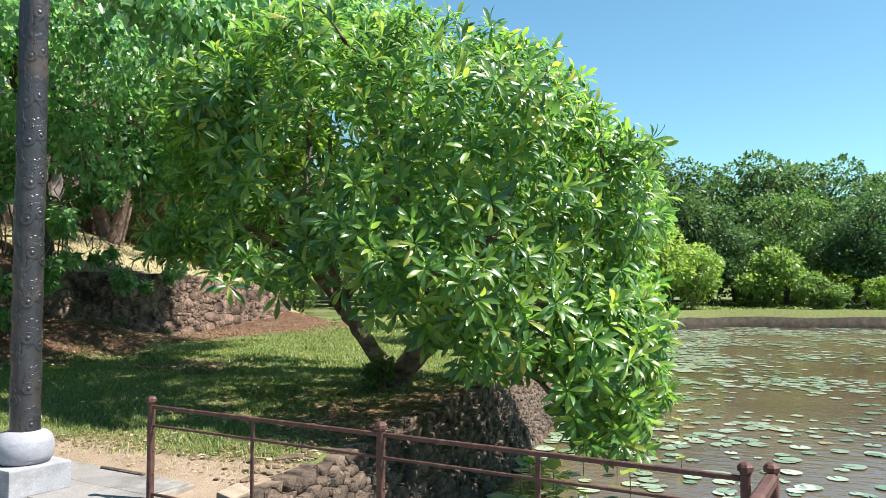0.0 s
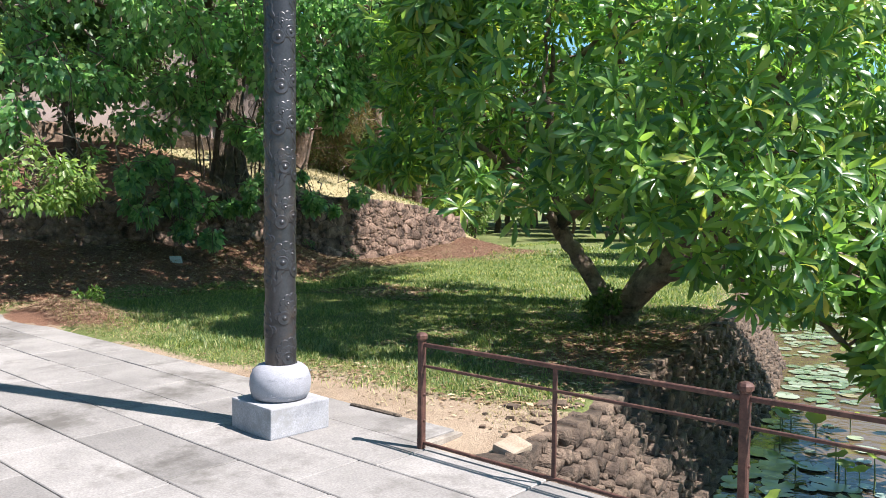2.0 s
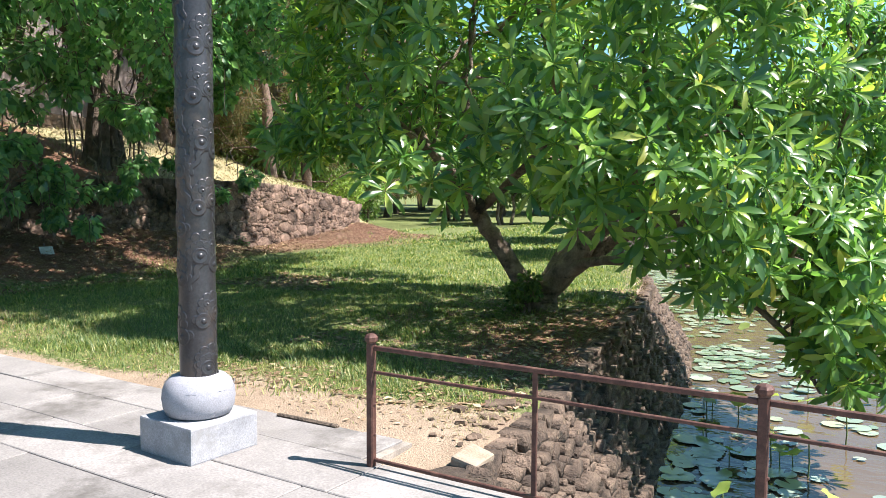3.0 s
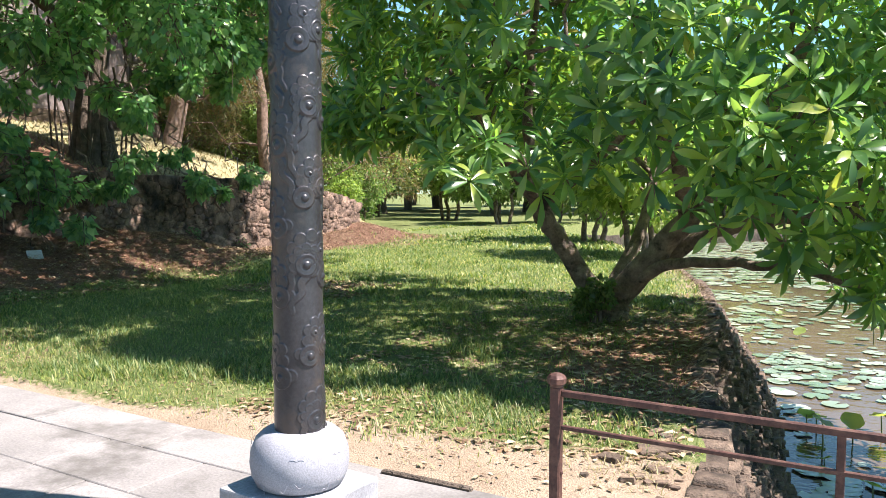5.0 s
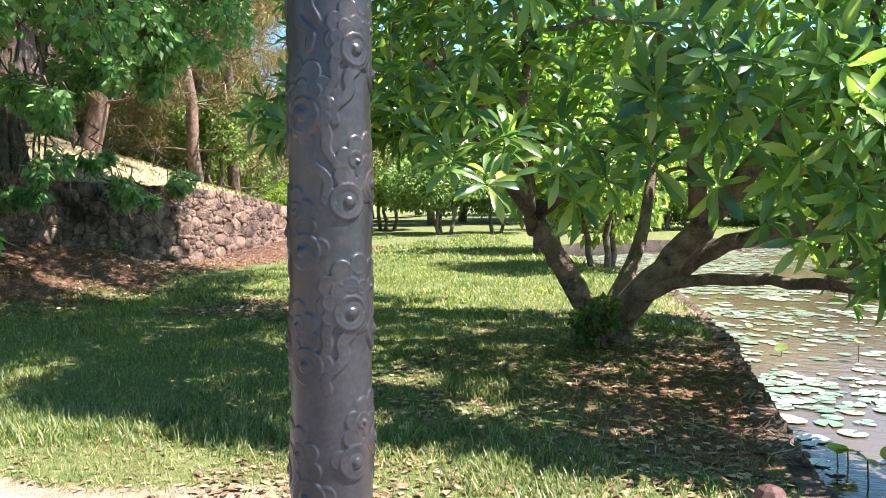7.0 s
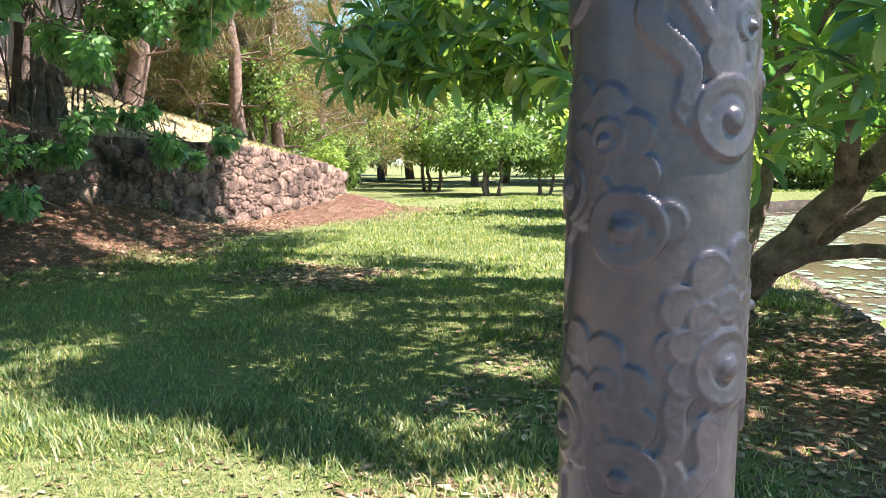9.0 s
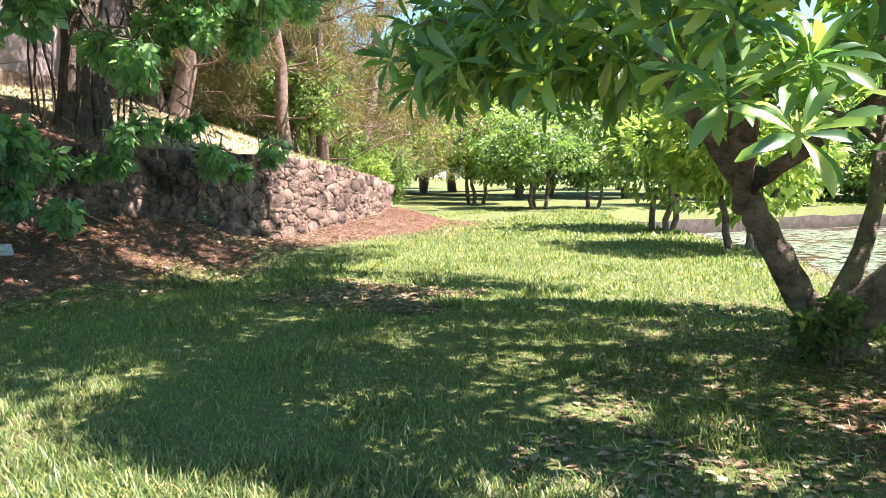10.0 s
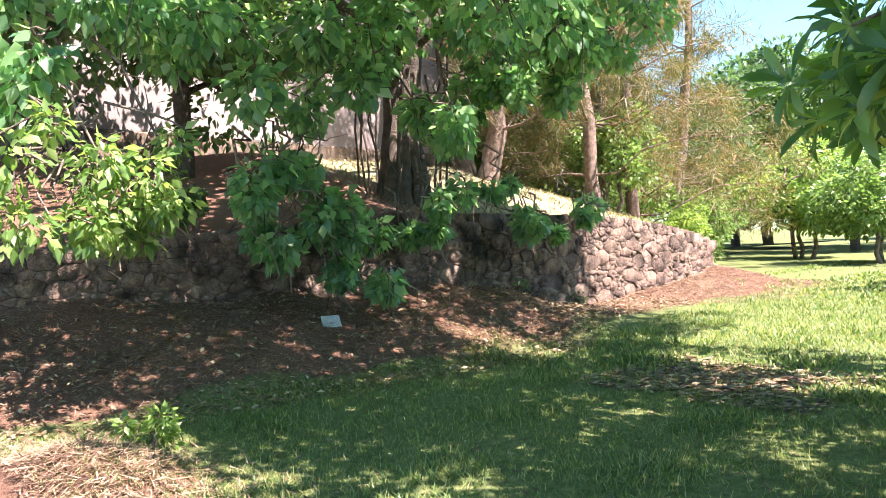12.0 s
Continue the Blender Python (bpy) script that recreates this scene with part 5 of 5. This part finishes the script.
def fitted_stones(parent, seed, tries, span, low, top, where, sizes, near_span, rough=1.0, mat=None):
    """A face of fitted stones. top(s): its upper edge; where(s, z): x and the shift in y of the face at s along the wall."""
    r = random.Random(seed)
    seeds, cells = [], {}
    for n in range(tries):
        y, q = r.uniform(*span), r.choice(sizes)
        t = top(y)
        z = r.uniform(low, t)
        if z > t - 0.03:
            continue
        ky, kz = math.floor(y / 0.5), math.floor(z / 0.5)
        close = [s for a in (-1, 0, 1) for c in (-1, 0, 1) for s in cells.get((ky + a, kz + c), ())]
        if all(((s[0] - y) * 0.6) ** 2 + (s[1] - z) ** 2 > (0.62 * (s[2] + q)) ** 2 for s in close):
            s = (y, z, q, t)
            seeds.append(s)
            cells.setdefault((ky, kz), []).append(s)
    near, far = [], []
    for s in seeds:
        y, z, q, t = s
        ky, kz = math.floor(y / 0.5), math.floor(z / 0.5)
        lip = [min(z + 0.34, t + r.uniform(-0.01, 0.05)) for _ in range(2)]
        poly = [(y - 0.45, z - 0.34), (y + 0.45, z - 0.34), (y + 0.45, lip[0]), (y - 0.45, lip[1])]
        for o in (o for a in (-1, 0, 1) for c in (-1, 0, 1) for o in cells.get((ky + a, kz + c), ()) if o is not s):
            ny, nz = (o[0] - y) * 0.36, o[1] - z
            full = ny * (o[0] - y) + nz * nz
            w = 0.5 + 0.5 * (q * q - o[2] * o[2]) / max(1e-6, full)
            poly = clip_side(poly, y, z, ny, nz, w * full)
        if len(poly) > 2:
            x, shift = where(y, z)
            (near if near_span[0] < y < near_span[1] else far).append(rubble_arrays(poly, x, shift, r, rough))
    r.shuffle(near)
    for v, f, at in near[:290]:
        child("stone", mesh_np("stone", v, f, mat or M_RUBBLE, False), parent).matrix_basis = pose(*at)
    vs, fs, n = [], [], 0
    for v, f, at in near[290:] + far:
        vs.append(np.array(v) + at)
        fs += [tuple(k + n for k in g) for g in f]
        n += len(v)
    child("stones", mesh_np("stones", np.concatenate(vs), fs, mat or M_RUBBLE, False), parent, "", "stuff")


def build_retaining_wall():
    wall = empty("retaining_wall", pose(0, 0, 0), "rough dry-stone retaining wall holding the hill", "stone wall", kind="structure")
    ys = np.linspace(2.0, WALL_END, 60)
    path = [(float(np.interp(y, *WALL)) - 0.165, y) for y in ys]
    path += [(path[-1][0] - 0.5 * k, WALL_END + 0.35 * k) for k in range(1, 6)]
    top = [float(np.interp(y, *WALL_TOP)) - 0.03 for y in ys] + [0.88 - 0.14 * k for k in range(1, 6)]
    child("core", wall_strip("core", path, [-0.1] * len(path), top, 0.5, M_MORTAR, (-1, 0)), wall, "dark earth joints")

    def upper(y):
        return float(np.interp(y, *WALL_TOP)) if y < WALL_END else 0.9 - 0.28 * (y - WALL_END)

    def where(y, z):
        x = float(np.interp(min(y, WALL_END), *WALL)) - 0.1 - max(0.0, y - WALL_END) * 1.43
        return x - 0.05 * z, 0.0
    fitted_stones(wall, 2, 30000, (3.0, WALL_END + 1.5), 0.05, upper, where, (0.05, 0.075, 0.105, 0.16), (12.0, 20.5), 1.1)


build_retaining_wall()


def bank_y(v):
    return float(v - 0.14 * (bank_x(v) + 4) * max(0, 1 - (v - 8) / 20))


def build_bank():
    """The pond's battered stone bank, from the railing along the lawn."""
    bank = empty("pond_bank", pose(0, 0, 0), "steep rubble-stone bank of the pond with dry soil on top", "stone bank", kind="structure")
    vs = np.concatenate([np.linspace(4.5, 19, 50), np.linspace(19.5, 31, 20)])
    n, v, f = len(vs), [], []
    for s in vs:
        x, y = float(bank_x(s)), bank_y(s)
        v += [(x + 0.035, y, -0.03), (x + 0.035 + 0.66 * 1.57, y, -1.6), (x - 0.3, y, -1.6), (x - 0.3, y, -0.06)]
    for k in range(n - 1):
        for j in range(4):
            f.append((4 * k + j, 4 * k + (j + 1) % 4, 4 * k + 4 + (j + 1) % 4, 4 * k + 4 + j))
    f += [(0, 1, 2, 3), (4 * n - 4, 4 * n - 1, 4 * n - 2, 4 * n - 3)]
    child("core", mesh_np("core", v, f, M_MORTAR), bank, "dark earth joints")

    def where(s, z):
        return float(bank_x(s)) + 0.05 - 0.66 * z, bank_y(s) - s
    fitted_stones(bank, 8, 40000, (4.5, 30.5), -1.2, lambda s: -0.03, where, (0.032, 0.045, 0.06, 0.085), (4.5, 7.5), 1.5, M_BANKSTONE)
    r = random.Random(8)
    for k in range(30):
        s = r.uniform(0.025, 0.06)
        y = r.uniform(4.75, 6.3)
        x = float(bank_x(y)) - 0.06 - abs(r.gauss(0, 0.2))
        ob = new("loose_stone", STONES[k % len(STONES)])
        ob.matrix_world = pose(x, y, float(ground_z(x, y)) + s * 0.1, r.uniform(-12, 12), r.uniform(-12, 12), r.uniform(0, 360)) @ Matrix.Diagonal((s * 1.4, s, s * 0.6, 1))
        tagged(ob, "small loose brown stone lying on bare soil", "stone", "loose stones by the railing")
    for x, y, a, w, d in ((-3.80, 5.80, 20, 0.22, 0.12), (-4.02, 5.58, -25, 0.13, 0.08)):
        me = mesh_bm("ledge_stone", box_bm(w, d, 0.09, 0.012, -0.045, 0.012, 2), M_STONE)
        ob = new("ledge_stone", me)
        ob.matrix_world = pose(x, y, float(ground_z(x, y)) - 0.015, 3, -4, a)
        tagged(ob, "flat reddish brown stone sunk in the bare soil", "stone", "ledge stones by the railing")
    blk = new("stone_block", mesh_bm("stone_block", box_bm(0.17, 0.2, 0.2, 0.02, -0.17, 0.01, 2), M_PALE))
    blk.matrix_world = pose(-3.57, 4.74, -0.015, 6, 14, -10)
    tagged(blk, "pale tan stone block set in the bank", "stone block")
    kerb = new("edging_strip", mesh_bm("edging_strip", box_bm(0.5, 0.035, 0.04, 0.008, -0.022, 0.006, 1), M_DARKBARK))
    kerb.matrix_world = pose(-4.78, 4.90, 0.0, 3, 0, -6)
    tagged(kerb, "dark brown edging strip lying along the paving's edge", "edging")


build_bank()


def build_far_bank():
    xs = np.concatenate([np.linspace(-11.5, -2, 12), np.linspace(0, 60, 25)])
    path = [(float(x), float(far_bank(x)) - 0.3) for x in xs]
    tagged(new("pond_edge", wall_strip("pond_edge", path, [-1.6] * len(path), [-0.42 + 0.05 * math.sin(k * 2.3) for k in range(len(path))], 0.4, M_EARTH, (0, 1))), "dark stone edge of the pond's far bank", "stone edge", kind="structure")


build_far_bank()


# ---- paving slabs ----
def build_paving():
    pav = empty("pavement", GATE, "sunlit pale grey stone paving with dusty joints", "paving", kind="structure")
    bed = box_bm(13.2, 9.0, 1.5, 0.0)
    b = part("bed", bed, M_JOINT, pav, "sandy joints")
    b.matrix_basis = pose(-2.05, -4.44, -1.512)
    ext = part("bed", box_bm(8.6, 0.42, 0.3, 0.0), M_JOINT, pav)
    ext.matrix_basis = pose(-4.36, 0.26, -0.312)
    r = random.Random(12)
    cache = {}

    def slab(x0, x1, y0, y1):
        w, d = round((x1 - x0) * 20) / 20, round((y1 - y0) * 100) / 100
        key = (w, d)
        if key not in cache:
            cache[key] = mesh_bm("slab", box_bm(w - 0.008, d - 0.008, 0.06, 0.005), M_SLAB)
        ob = child("slab", cache[key], pav)
        ob.matrix_basis = pose((x0 + x1) / 2, (y0 + y1) / 2, -0.058 + r.uniform(-0.002, 0.002), r.uniform(-0.15, 0.15), r.uniform(-0.15, 0.15), r.uniform(-0.25, 0.25))
    rows = [(0.06, 0.46)] + [(0.06 - 0.47 * (k + 1), 0.06 - 0.47 * k) for k in range(13)]
    for n, (y0, y1) in enumerate(rows):
        x = -8.6 + r.uniform(0, 0.6)
        end = -0.1 if n == 0 else 4.5
        while x < end - 0.3:
            w = round(r.uniform(0.75, 1.25) * 20) / 20
            w = min(w, round((end - x) * 20) / 20)
            slab(x, x + w, y0, y1)
            x += w


build_paving()


# ---- dry growth hanging over the bank ----
def build_bank_weeds():
    n = 6000
    v = rng.uniform(6.9, 20, n)
    x = bank_x(v) + rng.uniform(-0.18, 0.12, n)
    y = v - 0.14 * (bank_x(v) + 4) * np.clip(1 - (v - 8) / 20, 0, 1)
    z = np.where(x > bank_x(v), -0.05 - rng.exponential(0.22, n), 0.0)
    along = np.stack([rng.uniform(0.2, 1.0, n), rng.normal(0, 0.5, n), rng.uniform(-1.1, 0.5, n)], -1)
    t = basis(along, np.array([[0.3, 0, 1.0]]) + rng.normal(0, 0.3, (n, 3)))
    vv, f = scatter_arrays(*BLADE, t, rng.uniform(0.04, 0.13, n), np.stack([x + 0.06, y, z], -1))
    tagged(new("bank_weeds", mesh_np("bank_weeds", vv, f, M_LITTER)), "dry dead grass hanging over the pond's bank", "dry grass", kind="stuff")


build_bank_weeds()
